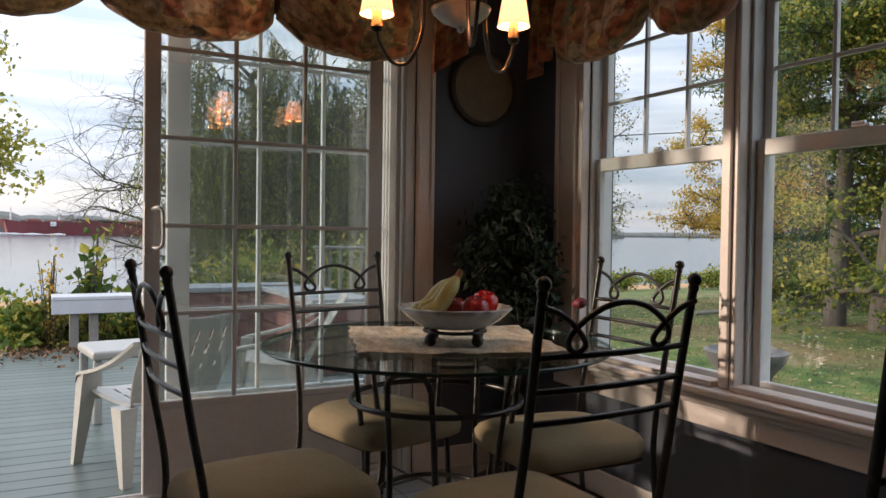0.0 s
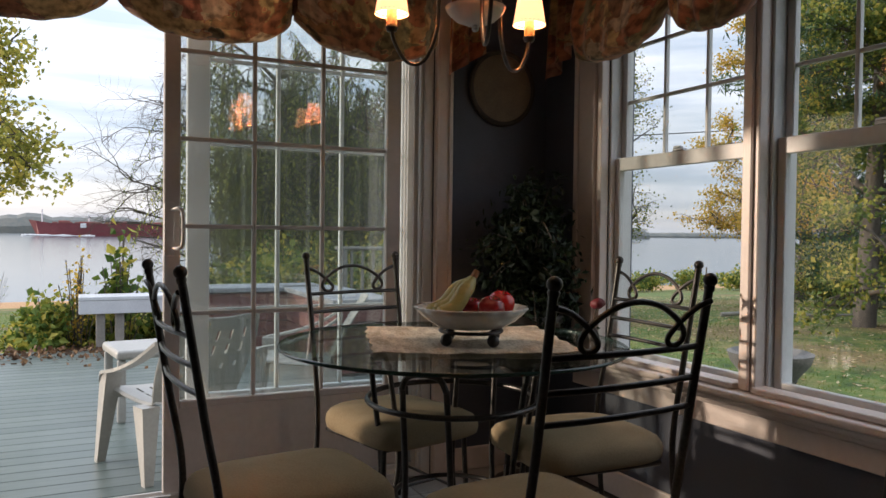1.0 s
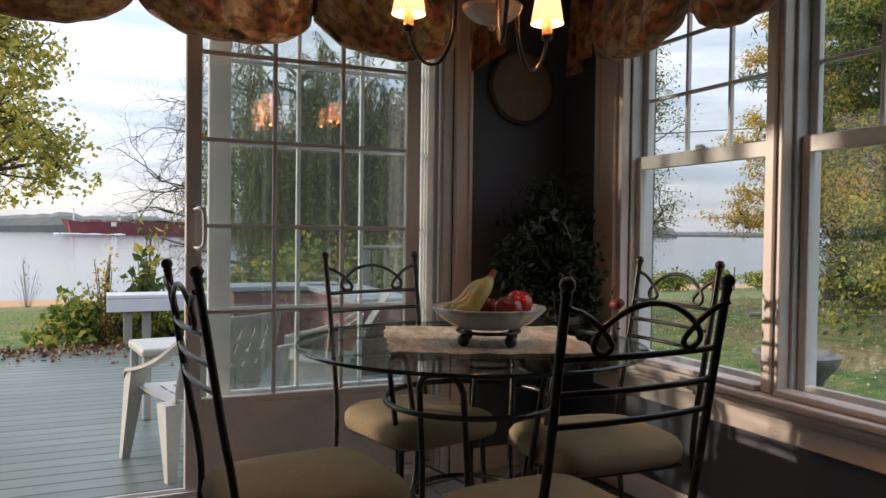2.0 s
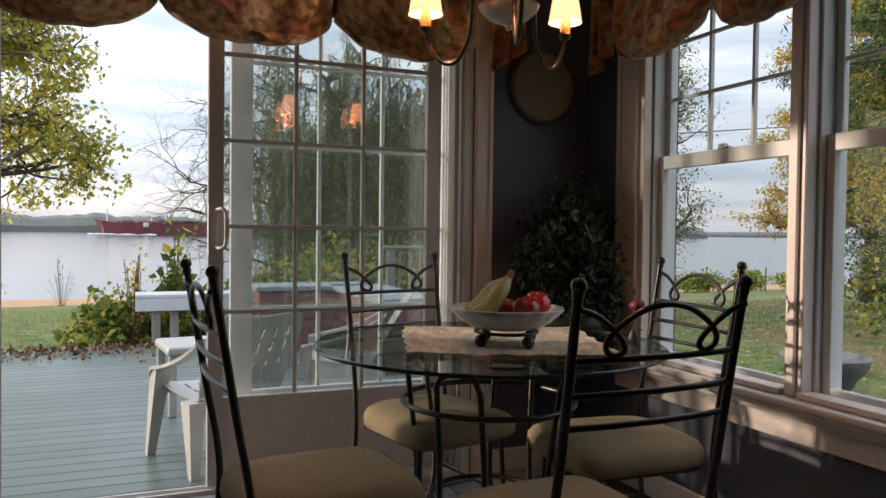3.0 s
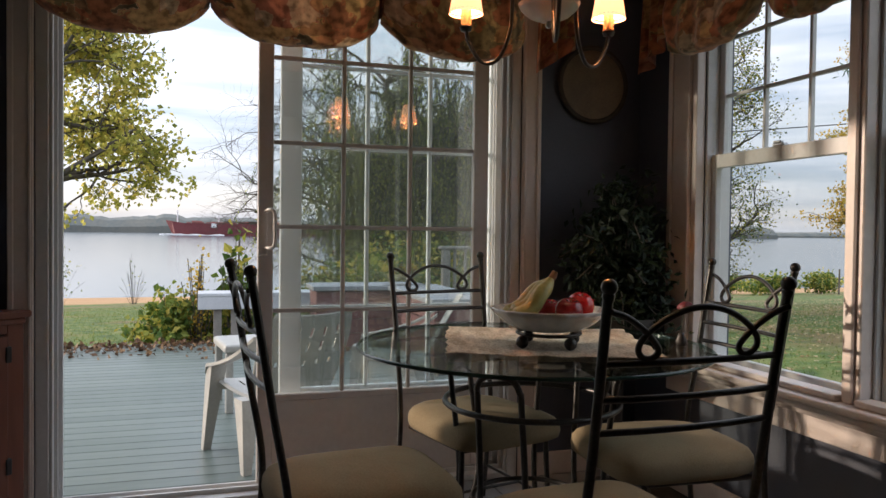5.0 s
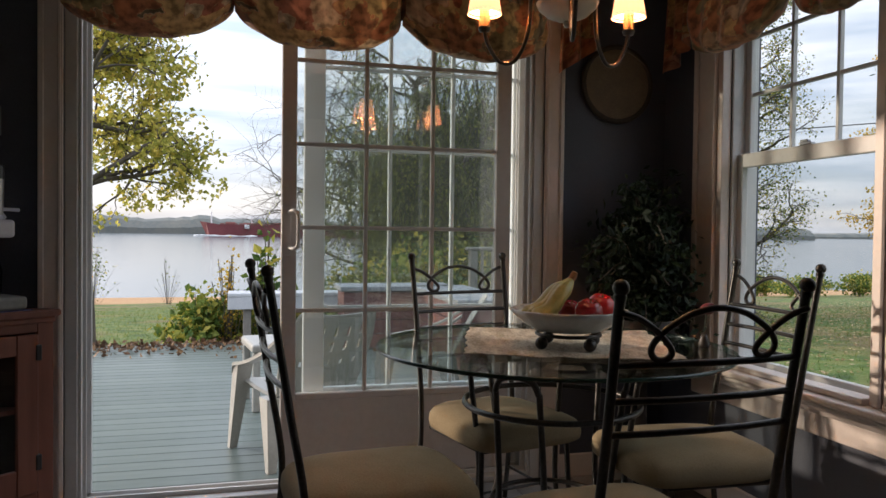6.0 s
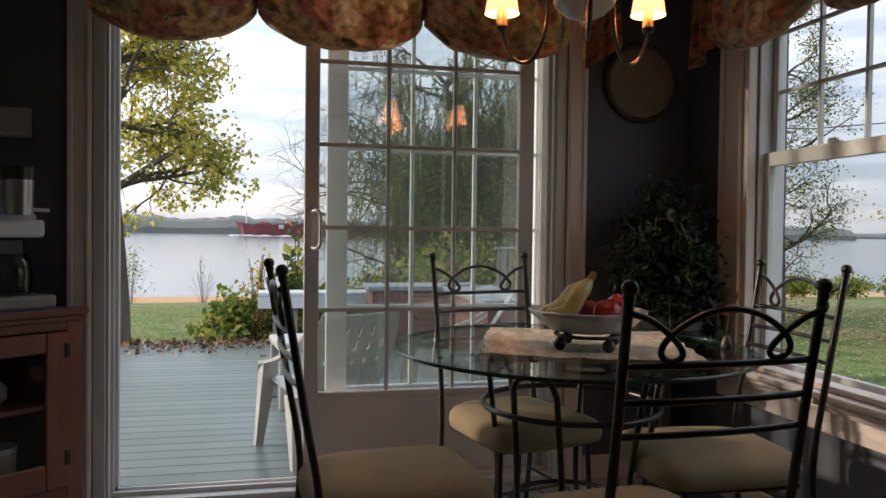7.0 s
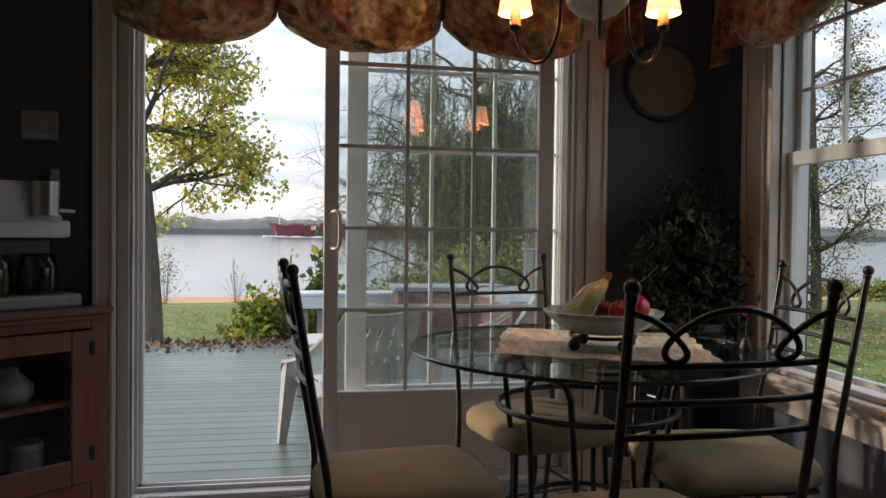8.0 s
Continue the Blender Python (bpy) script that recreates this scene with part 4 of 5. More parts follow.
# ---- chandelier ----
CX, CY = 1.22, 2.13
ch = thing("chandelier", pose(CX, CY, 0), "iron three-arm chandelier with small lit shades", "chandelier")
part("stem", tube(bmesh.new(), [(0, 0, 1.775), (0, 0, CEIL - 0.02)], 0.009), M_IRON, ch, smooth=60)
part("canopy", lathe(bmesh.new(), [(0, CEIL - 0.04), (0.03, CEIL - 0.035), (0.06, CEIL - 0.012), (0.062, CEIL)], 24), M_IRON, ch, smooth=60)
part("dish", lathe(bmesh.new(), [(0, 1.760), (0.03, 1.763), (0.06, 1.776), (0.083, 1.797), (0.09, 1.812), (0.086, 1.812), (0.055, 1.781), (0, 1.768)], 32), M_DISH, ch, "frosted glass dish", 180)
part("finial", ball(bmesh.new(), (0, 0, 1.752), 0.011), M_STEEL, ch, smooth=180)
for deg in (132, 22, 250):
    a = radians(deg)
    ca, sa = math.cos(a), math.sin(a)

    def P(r, z):
        return (r * ca, r * sa, z)
    arm = part("arm", tube(bmesh.new(), smooth_path([P(0.012, 2.05), P(0.09, 1.988), P(0.115, 1.868), P(0.125, 1.748), P(0.165, 1.668), P(0.22, 1.668), P(0.262, 1.728), P(0.275, 1.773)]), 0.006), M_IRON, ch, smooth=60)
    part("cup", lathe(bmesh.new(), [(0, 1.763), (0.016, 1.768), (0.02, 1.780), (0.013, 1.784), (0, 1.784)], 16, P(0.275, 0)), M_IRON, arm, smooth=60)
    part("candle_sleeve", lathe(bmesh.new(), [(0.0165, 1.784), (0.0165, 1.843), (0, 1.843)], 16, P(0.275, 0)), M_PLATE, arm, "brown candle sleeve", 60)
    part("shade", lathe(bmesh.new(), [(0.053, 1.820), (0.034, 1.933), (0.033, 1.933), (0.052, 1.820)], 28, P(0.275, 0)), M_SHADE, arm, "glowing cream lamp shade", 180)
    bulb = part("bulb", ball(bmesh.new(), P(0.275, 1.876), 0.013, 1.7), M_BULB, arm, smooth=180)
    part("shade_clip", tube(bmesh.new(), [(0.275 * ca + 0.05 * math.cos(t), 0.275 * sa + 0.05 * math.sin(t), 1.828) for t in (math.tau * k / 24 for k in range(24))], 0.0018, 5, closed=True), M_IRON, arm)

# ---- corner: wall plate and house plant ----
plate = thing("wall_plate", pose(2.03, YW - 0.001, 1.855, 90, 0, 0), "round tan wall plate with a dark rim", "wall plate")
part("face", lathe(bmesh.new(), [(0, 0.012), (0.13, 0.012), (0.16, 0.020), (0.165, 0.018), (0.165, 0.002), (0, 0.002)], 48), M_PLATE, plate, smooth=40)
part("rim", tube(bmesh.new(), [(0.174 * math.cos(t), 0.174 * math.sin(t), 0.016) for t in (math.tau * k / 48 for k in range(48))], 0.013, 8, closed=True), M_PLATE_RIM, plate, smooth=180)

plant = thing("potted_plant", pose(2.02, 3.05, 0), "dark leafy house plant in a pot on a stand", "house plant")
part("stand", lathe(bmesh.new(), [(0, 0), (0.15, 0), (0.15, 0.02), (0.03, 0.05), (0.025, 0.5), (0.14, 0.53), (0.15, 0.55), (0, 0.55)], 24), M_POT, plant, smooth=40)
part("pot", lathe(bmesh.new(), [(0, 0.551), (0.10, 0.551), (0.15, 0.74), (0.16, 0.75), (0.16, 0.78), (0.14, 0.78), (0.135, 0.74), (0, 0.74)], 28), M_POT, plant, smooth=40)
rg = np.random.default_rng(5)
pl = []
bm = bmesh.new()
for k in range(64):
    a, rr, hh = rg.uniform(0, 6.28), rg.uniform(0.05, 0.29), rg.uniform(0.85, 1.42)
    p = [(0, 0, 0.74), (0.4 * rr * math.cos(a), 0.4 * rr * math.sin(a), hh * 0.9), (rr * math.cos(a), rr * math.sin(a), hh - rr * 0.7 * rg.uniform(0.2, 1.4))]
    q = smooth_path(p, 5)
    tube(bm, q, 0.003, 4)
    for s in q[3:]:
        for _ in range(6):
            pl.append(tuple(np.array(s) + rg.normal(size=3) * 0.035))
tagged(part("stem_tangle", bm, M_BARK, plant), "thin dark stems", kind="stuff")
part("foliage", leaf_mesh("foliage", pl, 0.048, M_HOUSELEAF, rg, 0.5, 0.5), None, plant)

# ---- left corner: cabinet and coffee machine ----
cab = thing("corner_cabinet", pose(-0.375, 3.325, 0, 0, 0, 221.5), "red-brown wooden corner cabinet with a glazed door", "cabinet")
# local x runs along the front from the door casing, local y goes into the room
L = 0.86


def prism(pts, z0, z1, bevel=0.0):
    bm = bmesh.new()
    lo = [bm.verts.new((x, y, z0)) for x, y in pts]
    hi = [bm.verts.new((x, y, z1)) for x, y in pts]
    bm.faces.new(lo[::-1])
    bm.faces.new(hi)
    for i in range(len(pts)):
        j = (i + 1) % len(pts)
        bm.faces.new((lo[i], lo[j], hi[j], hi[i]))
    if bevel:
        bmesh.ops.bevel(bm, geom=bm.edges[:], offset=bevel, segments=2, affect="EDGES")
    return bm


# the cabinet's room-facing side is at local y = 0, its back goes to negative y
part("top", prism([(-0.005, 0.03), (L + 0.0, 0.03), (L, -0.06), (L * 0.52, -0.42), (0.02, -0.03)], 0.805, 0.832, 0.005), M_WOOD, cab)
part("top_moulding", boxed(0.01, L, -0.02, 0.016, 0.78, 0.8045, bevel=0.006), M_WOOD, cab)
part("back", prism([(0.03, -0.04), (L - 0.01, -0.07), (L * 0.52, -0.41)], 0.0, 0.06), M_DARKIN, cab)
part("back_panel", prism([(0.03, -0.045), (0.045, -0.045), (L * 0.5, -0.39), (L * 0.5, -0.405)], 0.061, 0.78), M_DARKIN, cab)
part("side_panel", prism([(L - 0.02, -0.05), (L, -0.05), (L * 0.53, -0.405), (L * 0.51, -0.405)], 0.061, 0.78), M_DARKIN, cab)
part("face_post", boxed(0.012, 0.075, -0.022, 0.0, 0.0, 0.7795, bevel=0.003), M_WOOD, cab)
part("face_post", boxed(L - 0.07, L, -0.022, 0.0, 0.0, 0.7795, bevel=0.003), M_WOOD, cab)
part("face_rail", boxed(0.0755, L - 0.0705, -0.022, 0.0, 0.745, 0.7795, bevel=0.003), M_WOOD, cab)
part("base_board", boxed(0.0755, L - 0.0705, -0.022, 0.0, 0.0, 0.13, bevel=0.003), M_WOOD, cab)
for z in (0.14, 0.44):
    part("shelf", prism([(0.08, -0.03), (L - 0.075, -0.03), (L * 0.51, -0.36)], z, z + 0.018), M_WOOD, cab)
door = part("door", boxed(0.079, 0.16, -0.004, 0.016, 0.135, 0.741, bevel=0.004), M_WOOD, cab)
part("stile", boxed(L - 0.15, L - 0.074, -0.004, 0.016, 0.135, 0.741, bevel=0.004), M_WOOD, door)
part("rail", boxed(0.1605, L - 0.1505, -0.004, 0.016, 0.665, 0.741, bevel=0.004), M_WOOD, door)
part("rail", boxed(0.1605, L - 0.1505, -0.004, 0.016, 0.135, 0.235, bevel=0.004), M_WOOD, door)
part("pane", boxed(0.1605, L - 0.1505, 0.004, 0.007, 0.235, 0.665), M_PANE, door)
for z in (0.22, 0.64):
    part("hinge", boxed(0.068, 0.09, 0.0005, 0.021, z, z + 0.06, bevel=0.003), M_BLACKPLAST, door)
CABM = cab.matrix_world.copy()
jug = thing("pottery_jug", CABM @ pose(0.33, -0.13, 0.458), "grey pottery jug on a cabinet shelf", "jug")
part("body", lathe(bmesh.new(), [(0, 0), (0.05, 0), (0.085, 0.04), (0.085, 0.08), (0.05, 0.115), (0.03, 0.13), (0.034, 0.145), (0, 0.14)], 24), M_POTTERY, jug, smooth=180)
tin = thing("storage_tin", CABM @ pose(0.27, -0.12, 0.158), "grey storage tin on a cabinet shelf", "tin")
part("body", lathe(bmesh.new(), [(0, 0), (0.055, 0), (0.057, 0.13), (0, 0.13)], 24), M_POTTERY, tin, smooth=40)
part("lid", lathe(bmesh.new(), [(0.06, 0.1305), (0.06, 0.15), (0.02, 0.158), (0, 0.158)], 24), M_STEEL, tin, smooth=40)

cloth = new("table_cloth", finish(prism([(0.10, 0.01), (0.60, 0.01), (0.55, -0.2), (0.25, -0.2)], 0.0, 0.004), "table_cloth", M_CLOTH))
cloth.matrix_world = CABM @ pose(0, 0, 0.8325)
tagged(cloth, "blue cloth lying under the coffee machine", "cloth")
cof = thing("coffee_machine", CABM @ pose(0.34, -0.10, 0.837, 0, 0, 0) @ Matrix.Scale(1.12, 4), "pale grey coffee machine with a steel grinder cup", "coffee machine")
part("base", boxed(-0.20, 0.19, -0.10, 0.10, 0.0, 0.045, bevel=0.012, seg=3), M_POTTERY, cof)
bm = boxed(-0.15, 0.15, -0.10, -0.02, 0.0455, 0.24, bevel=0.01, seg=2)
part("column", bm, M_BLACKPLAST, cof)
part("carafe", lathe(bmesh.new(), [(0.055, 0.047), (0.062, 0.06), (0.064, 0.13), (0.05, 0.185), (0.048, 0.185), (0.062, 0.13), (0.06, 0.06), (0.0, 0.05)], 28, (-0.08, 0.03, 0)), M_CLEAR, cof, "clear carafe", 180)
part("carafe", lathe(bmesh.new(), [(0.055, 0.047), (0.062, 0.06), (0.064, 0.13), (0.05, 0.185), (0.048, 0.185), (0.062, 0.13), (0.06, 0.06), (0.0, 0.05)], 28, (0.07, 0.03, 0)), M_CLEAR, cof, "clear carafe", 180)
bm = boxed(-0.165, 0.17, -0.09, 0.09, 0.2405, 0.30, bevel=0.012, seg=3)
part("head", bm, M_GREYPLAST, cof)
bm = bmesh.new()
lo = [bm.verts.new(v) for v in ((-0.15, -0.08, 0.3005), (0.17, -0.08, 0.3005), (0.17, 0.08, 0.3005), (-0.15, 0.08, 0.3005))]
hi = [bm.verts.new(v) for v in ((-0.06, -0.06, 0.43), (0.17, -0.06, 0.43), (0.17, 0.06, 0.43), (-0.06, 0.06, 0.43))]
bm.faces.new(lo[::-1])
bm.faces.new(hi)
for i in range(4):
    bm.faces.new((lo[i], lo[(i + 1) % 4], hi[(i + 1) % 4], hi[i]))
bmesh.ops.bevel(bm, geom=bm.edges[:], offset=0.008, segments=2, affect="EDGES")
part("water_tank", bm, M_GREYPLAST, cof)
part("grinder_cup", lathe(bmesh.new(), [(0.0, 0.315), (0.042, 0.315), (0.045, 0.43), (0.0, 0.43)], 24, (-0.075, 0.095, 0)), M_STEEL, cof, "brushed steel cup", 40)
part("cup_lid", lathe(bmesh.new(), [(0.046, 0.4305), (0.046, 0.47), (0.04, 0.476), (0, 0.476)], 24, (-0.075, 0.095, 0)), M_BLACKPLAST, cof, "black lid", 40)
part("lever", tube(bmesh.new(), [(-0.12, 0.06, 0.335), (-0.19, 0.06, 0.333)], 0.006), M_GREYPLAST, cof)

sw = thing("wall_thermostat", pose(-0.64, YW - 0.001, 1.553), "grey plastic thermostat box on the dark wall", "thermostat")
part("cover", boxed(-0.066, 0.066, -0.03, 0.0, -0.058, 0.058, bevel=0.006, seg=2), M_SWITCH, sw)
part("vent", boxed(-0.05, 0.05, -0.033, -0.0302, -0.05, -0.035, bevel=0.001), M_STEEL, sw)


# ---- outdoors ----
def ground_z(x, y):
    t = min(1.0, max(0.0, (y - 9.5) / 30.5))
    u = min(1.0, max(0.0, (y - 40.0) / 20.0))
    e = min(1.0, max(0.0, (y - 60.0) / 14.0))
    bumps = 0.12 * noise.noise(Vector((x * 0.07, y * 0.07, 2.0))) * min(1, max(0, (math.hypot(x, y) - 12) / 10))
    return -0.42 - 2.2 * t - 1.38 * u - 2.4 * e + bumps * (1 - u)


bm = bmesh.new()
xs = [-4000, -1500, -500, -200] + list(range(-120, 161, 5)) + [220, 500, 1500, 4000]
ys = [-4000, -1000, -200, -60] + list(range(-30, 100, 3)) + [130, 200, 400, 1200, 4500]
gg = [[bm.verts.new((x, y, ground_z(x, y))) for y in ys] for x in xs]
for i in range(len(xs) - 1):
    for j in range(len(ys) - 1):
        bm.faces.new((gg[i][j], gg[i + 1][j], gg[i + 1][j + 1], gg[i][j + 1]))
piece_of_setting("ground", bm, M_GROUND, "lawn with fallen leaves running down to a sandy shore", 180)
bm = bmesh.new()
vs = [bm.verts.new(v) for v in ((-4500, 50, -4.0), (4500, 50, -4.0), (4500, 4600, -4.0), (-4500, 4600, -4.0))]
bm.faces.new(vs)
piece_of_setting("water", bm, M_WATER, "calm grey-blue river")

# far shore with woods
rg = np.random.default_rng(11)


def shore(x0, x1, y, h, seed):
    bm = bmesh.new()
    rr = random.Random(seed)
    n = 260
    prev = None
    for i in range(n + 1):
        x = x0 + (x1 - x0) * i / n
        k = 0.55 + 0.14 * noise.noise(Vector((x * 0.004, seed, 0))) + 0.12 * noise.noise(Vector((x * 0.03, seed, 4))) + rr.uniform(-0.06, 0.06)
        z = max(0.15, k) * h
        yy = y + 30 * noise.noise(Vector((x * 0.006, 3, seed)))
        col = [bm.verts.new((x, yy + dy, -4.1 + zz)) for dy, zz in ((0, 0), (1, z * 0.35), (12, z * 0.8), (30, z), (140, z * 0.9), (180, 0))]
        if prev:
            for a in range(5):
                bm.faces.new((prev[a], col[a], col[a + 1], prev[a + 1]))
        prev = col
    return piece_of_setting("backdrop", bm, M_SHORE, "far wooded shore across the river")


shore(-1500, 900, 1000, 38, 2)
shore(600, 3600, 2050, 34, 7)

# ship
SY = 640
ship = thing("cargo_ship", pose(-30, SY, -4.0), "red cargo ship under way on the river", "ship")
bm = bmesh.new()
st = []
for i in range(31):
    u = i / 30
    x = u * 150
    flare = min(1, (u / 0.12)) ** 0.5 if u < 0.12 else 1
    half = 11 * flare * (1 if u < 0.93 else 0.85)
    zt = 9.6 + (2.4 * (1 - u / 0.1) if u < 0.1 else 0)
    st.append([bm.verts.new(v) for v in ((x + 6 * (1 - flare), -half * 0.8, -1), (x, -half, zt), (x, half, zt), (x + 6 * (1 - flare), half * 0.8, -1))])
for a, b in zip(st, st[1:]):
    for k in range(4):
        bm.faces.new((a[k], b[k], b[(k + 1) % 4], a[(k + 1) % 4]))
bm.faces.new(st[0])
bm.faces.new(st[-1][::-1])
part("hull", bm, M_SHIP_RED, ship)
for x, w, h in ((20, 8, 2.0), (34, 14, 1.4), (56, 12, 1.8), (72, 14, 1.4), (88, 12, 1.7)):
    part("hatch", boxed(x, x + w, -7, 7, 9.55, 9.6 + h, bevel=0.3), M_SHIP_DARK, ship)
part("foremast", tube(bmesh.new(), [(9, 0, 9.5), (9, 0, 20)], 0.5), M_SHIP_WHITE, ship)
for x in (41, 52):
    part("deck_crane", boxed(x - 0.7, x + 0.7, -0.7, 0.7, 9.5, 15.6), M_SHIP_WHITE, ship)
part("crane_boom", boxed(40, 55, -0.4, 0.4, 15.65, 16.3), M_SHIP_WHITE, ship)
part("deck_cabin", boxed(35, 39, -13.2, -11.4, 6.2, 9.6, bevel=0.3), M_SHIP_WHITE, ship)
for x in range(16, 120, 5):
    part("hull_rail", boxed(x, x + 3.6, -11.2, -10.9, 9.65, 10.6), M_SHIP_DARK, ship)
part("bridge", box(boxed(122, 142, -9, 9, 9.5, 21), 120, 140, -11, 11, 21.05, 24.5), M_SHIP_WHITE, ship)
part("bow_wave", tube(bmesh.new(), smooth_path([(-4, -8, 0.0), (-1, -11, 0.4), (6, -12.5, 0.5), (20, -14, 0.2), (45, -15, 0.0)]), [0.7 + 0.5 * math.sin(i * 1.7) * (i % 2) for i in range(25)], 8), M_SHIP_WHITE, ship, "white bow wave", 180)

# deck
DZ, DY1 = -0.08, 8.55
deck = tagged(new("deck"), "pale grey-green painted board deck", "deck", "", "structure")
part("joists", boxed(-4.5, 4.6, YW + 0.25, DY1, DZ - 0.2, DZ - 0.03), M_DECK_GAP, deck)
part("rim_board", boxed(-4.52, 4.62, DY1 + 0.005, DY1 + 0.04, DZ - 0.24, DZ, bevel=0.004), M_DECK, deck)


# ---- garden furniture ----
def garden_chair(m, label):
    """Moulded armchair facing +y."""
    c = thing("garden_chair", m, label, "garden chair", "white garden chairs")
    H = 0.33
    for sx in (-1, 1):
        for fy in (1, -1):
            top = (sx * 0.245, 0.20 if fy > 0 else -0.2, H + (0.15 if fy > 0 else 0.03))
            foot = (sx * 0.285, 0.25 if fy > 0 else -0.30, 0.0)
            bm = bmesh.new()
            rows = []
            for k in range(7):
                t = k / 6
                cx, cy, cz = (foot[i] + (top[i] - foot[i]) * t for i in range(3))
                w, d = 0.022 + 0.022 * t, 0.018 + (0.022 if fy > 0 else 0.034) * t
                rows.append([bm.verts.new((cx + a * w, cy + b * d, cz)) for a, b in ((-1, -1), (1, -1), (1, 1), (-1, 1))])
            for a, b in zip(rows, rows[1:]):
                for k in range(4):
                    bm.faces.new((a[k], a[(k + 1) % 4], b[(k + 1) % 4], b[k]))
            bm.faces.new(rows[0][::-1])
            bm.faces.new(rows[-1])
            part("leg", bm, M_PLASTIC, c, smooth=50)
        pts = smooth_path([(sx * 0.262, 0.245, H + 0.10), (sx * 0.268, 0.215, H + 0.145), (sx * 0.272, 0.12, H + 0.165), (sx * 0.272, -0.02, H + 0.20), (sx * 0.255, -0.17, H + 0.26), (sx * 0.225, -0.31, H + 0.35)], 4)
        bm = bmesh.new()
        rows = [[bm.verts.new((p.x + a * 0.032, p.y, p.z + b * 0.009)) for a, b in ((-1, -1), (1, -1), (1, 1), (-1, 1))] for p in pts]
        for a, b in zip(rows, rows[1:]):
            for k in range(4):
                bm.faces.new((a[k], a[(k + 1) % 4], b[(k + 1) % 4], b[k]))
        bm.faces.new(rows[0][::-1])
        bm.faces.new(rows[-1])
        part("armrest", bm, M_PLASTIC, c, smooth=50)
    # moulded seat and back shell, pierced by rows of slots
    def shell(path, half, nx, slot_rows, slot_cols):
        bm = bmesh.new()
        rows = []
        for k, (y, z, widen) in enumerate(path):
            row = []
            for i in range(nx + 1):
                u = 2 * i / nx - 1
                row.append(bm.verts.new((u * half * widen, y, z + 0.022 * u * u - 0.012 * (abs(u) > 0.99))))
            rows.append(row)
        for k in range(len(rows) - 1):
            for i in range(nx):
                if k in slot_rows and i in slot_cols:
                    continue
                bm.faces.new((rows[k][i], rows[k][i + 1], rows[k + 1][i + 1], rows[k + 1][i]))
        bmesh.ops.recalc_face_normals(bm, faces=bm.faces)
        bmesh.ops.solidify(bm, geom=bm.faces[:], thickness=0.007)
        return bm

    cols = [i for i in range(33) if i % 5 == 2 and 3 < i < 30]
    seat_path = [(0.265, H - 0.02, 0.98), (0.262, H + 0.02, 1.0), (0.245, H + 0.045, 1.0), (0.21, H + 0.050, 1.0), (0.15, H + 0.044, 1.0), (0.07, H + 0.034, 1.0),
                 (0.04, H + 0.031, 1.0), (-0.06, H + 0.022, 0.98), (-0.10, H + 0.020, 0.97), (-0.18, H + 0.020, 0.95), (-0.222, H + 0.026, 0.94)]
    part("seat", shell(seat_path, 0.245, 33, (4, 6, 8), cols), M_PLASTIC, c, "white slotted plastic seat", 40)
    bm = shell([(-0.224 - 0.20 * h * (1 + 0.25 * h), H + 0.033 + 0.44 * h, 0.94 + 0.1 * math.sin(h * 3.0) - 0.30 * max(0, h - 0.72) ** 1.2) for h in (0.0, 0.12, 0.24, 0.36, 0.42, 0.54, 0.66, 0.72, 0.84, 0.93, 0.98, 1.0)],
               0.245, 33, (3, 5, 7), cols)
    part("backrest", bm, M_PLASTIC, c, "slotted white plastic backrest", 40)
    return c


gc = garden_chair(pose(0.634, 4.345, DZ, 0, 0, 20.4), "white plastic garden armchair on the deck")
copy_thing(gc, pose(1.50, 5.12, DZ, 0, 0, 72))
garden_table = thing("side_table", pose(0.63, 5.53, DZ, 0, 0, 8), "white plastic side table on the deck", "side table")
part("tabletop", boxed(-0.27, 0.27, -0.25, 0.25, 0.40, 0.46, bevel=0.02, seg=3), M_PLASTIC, garden_table)
for sx in (-1, 1):
    for sy in (-1, 1):
        part("leg", boxed(sx * 0.235 - 0.025, sx * 0.235 + 0.025, sy * 0.215 - 0.02, sy * 0.215 + 0.02, 0.0, 0.3995, bevel=0.008), M_PLASTIC, garden_table)

bench = thing("deck_bench", pose(0.20, 8.45, DZ), "white painted bench at the edge of the deck", "bench")
part("seat_board", boxed(0.0, 1.5, -0.02, 0.36, 0.505, 0.545, bevel=0.006), M_BENCH, bench)
part("front_board", boxed(0.0, 1.5, -0.015, 0.02, 0.37, 0.5045, bevel=0.004), M_BENCH, bench)
for x in (0.16, 0.34, 1.2):
    part("leg", boxed(x, x + 0.085, 0.03, 0.12, 0.0, 0.5045, bevel=0.004), M_BENCH_LEG, bench)


def planter(m, ln, label):
    p = thing("deck_planter", m, label, "planter", "red planters on the deck")
    for k in range(4):
        part("board", boxed(0, ln, 0.0, 0.03, 0.03 + k * 0.145, 0.165 + k * 0.145, bevel=0.004), M_REDBOX, p)
        part("board", boxed(0, ln, 0.47, 0.50, 0.03 + k * 0.145, 0.165 + k * 0.145, bevel=0.004), M_REDBOX, p)
        part("end_board", boxed(0.0, 0.03, 0.031, 0.469, 0.03 + k * 0.145, 0.165 + k * 0.145, bevel=0.004), M_REDBOX, p)
        part("end_board", boxed(ln - 0.03, ln, 0.031, 0.469, 0.03 + k * 0.145, 0.165 + k * 0.145, bevel=0.004), M_REDBOX, p)
    part("cap", boxed(-0.04, ln + 0.04, -0.04, 0.54, 0.612, 0.66, bevel=0.006), M_CAP, p, "grey painted cap board")
    part("base", boxed(0.05, ln - 0.05, 0.05, 0.45, 0.0, 0.6), M_BENCH_LEG, p)


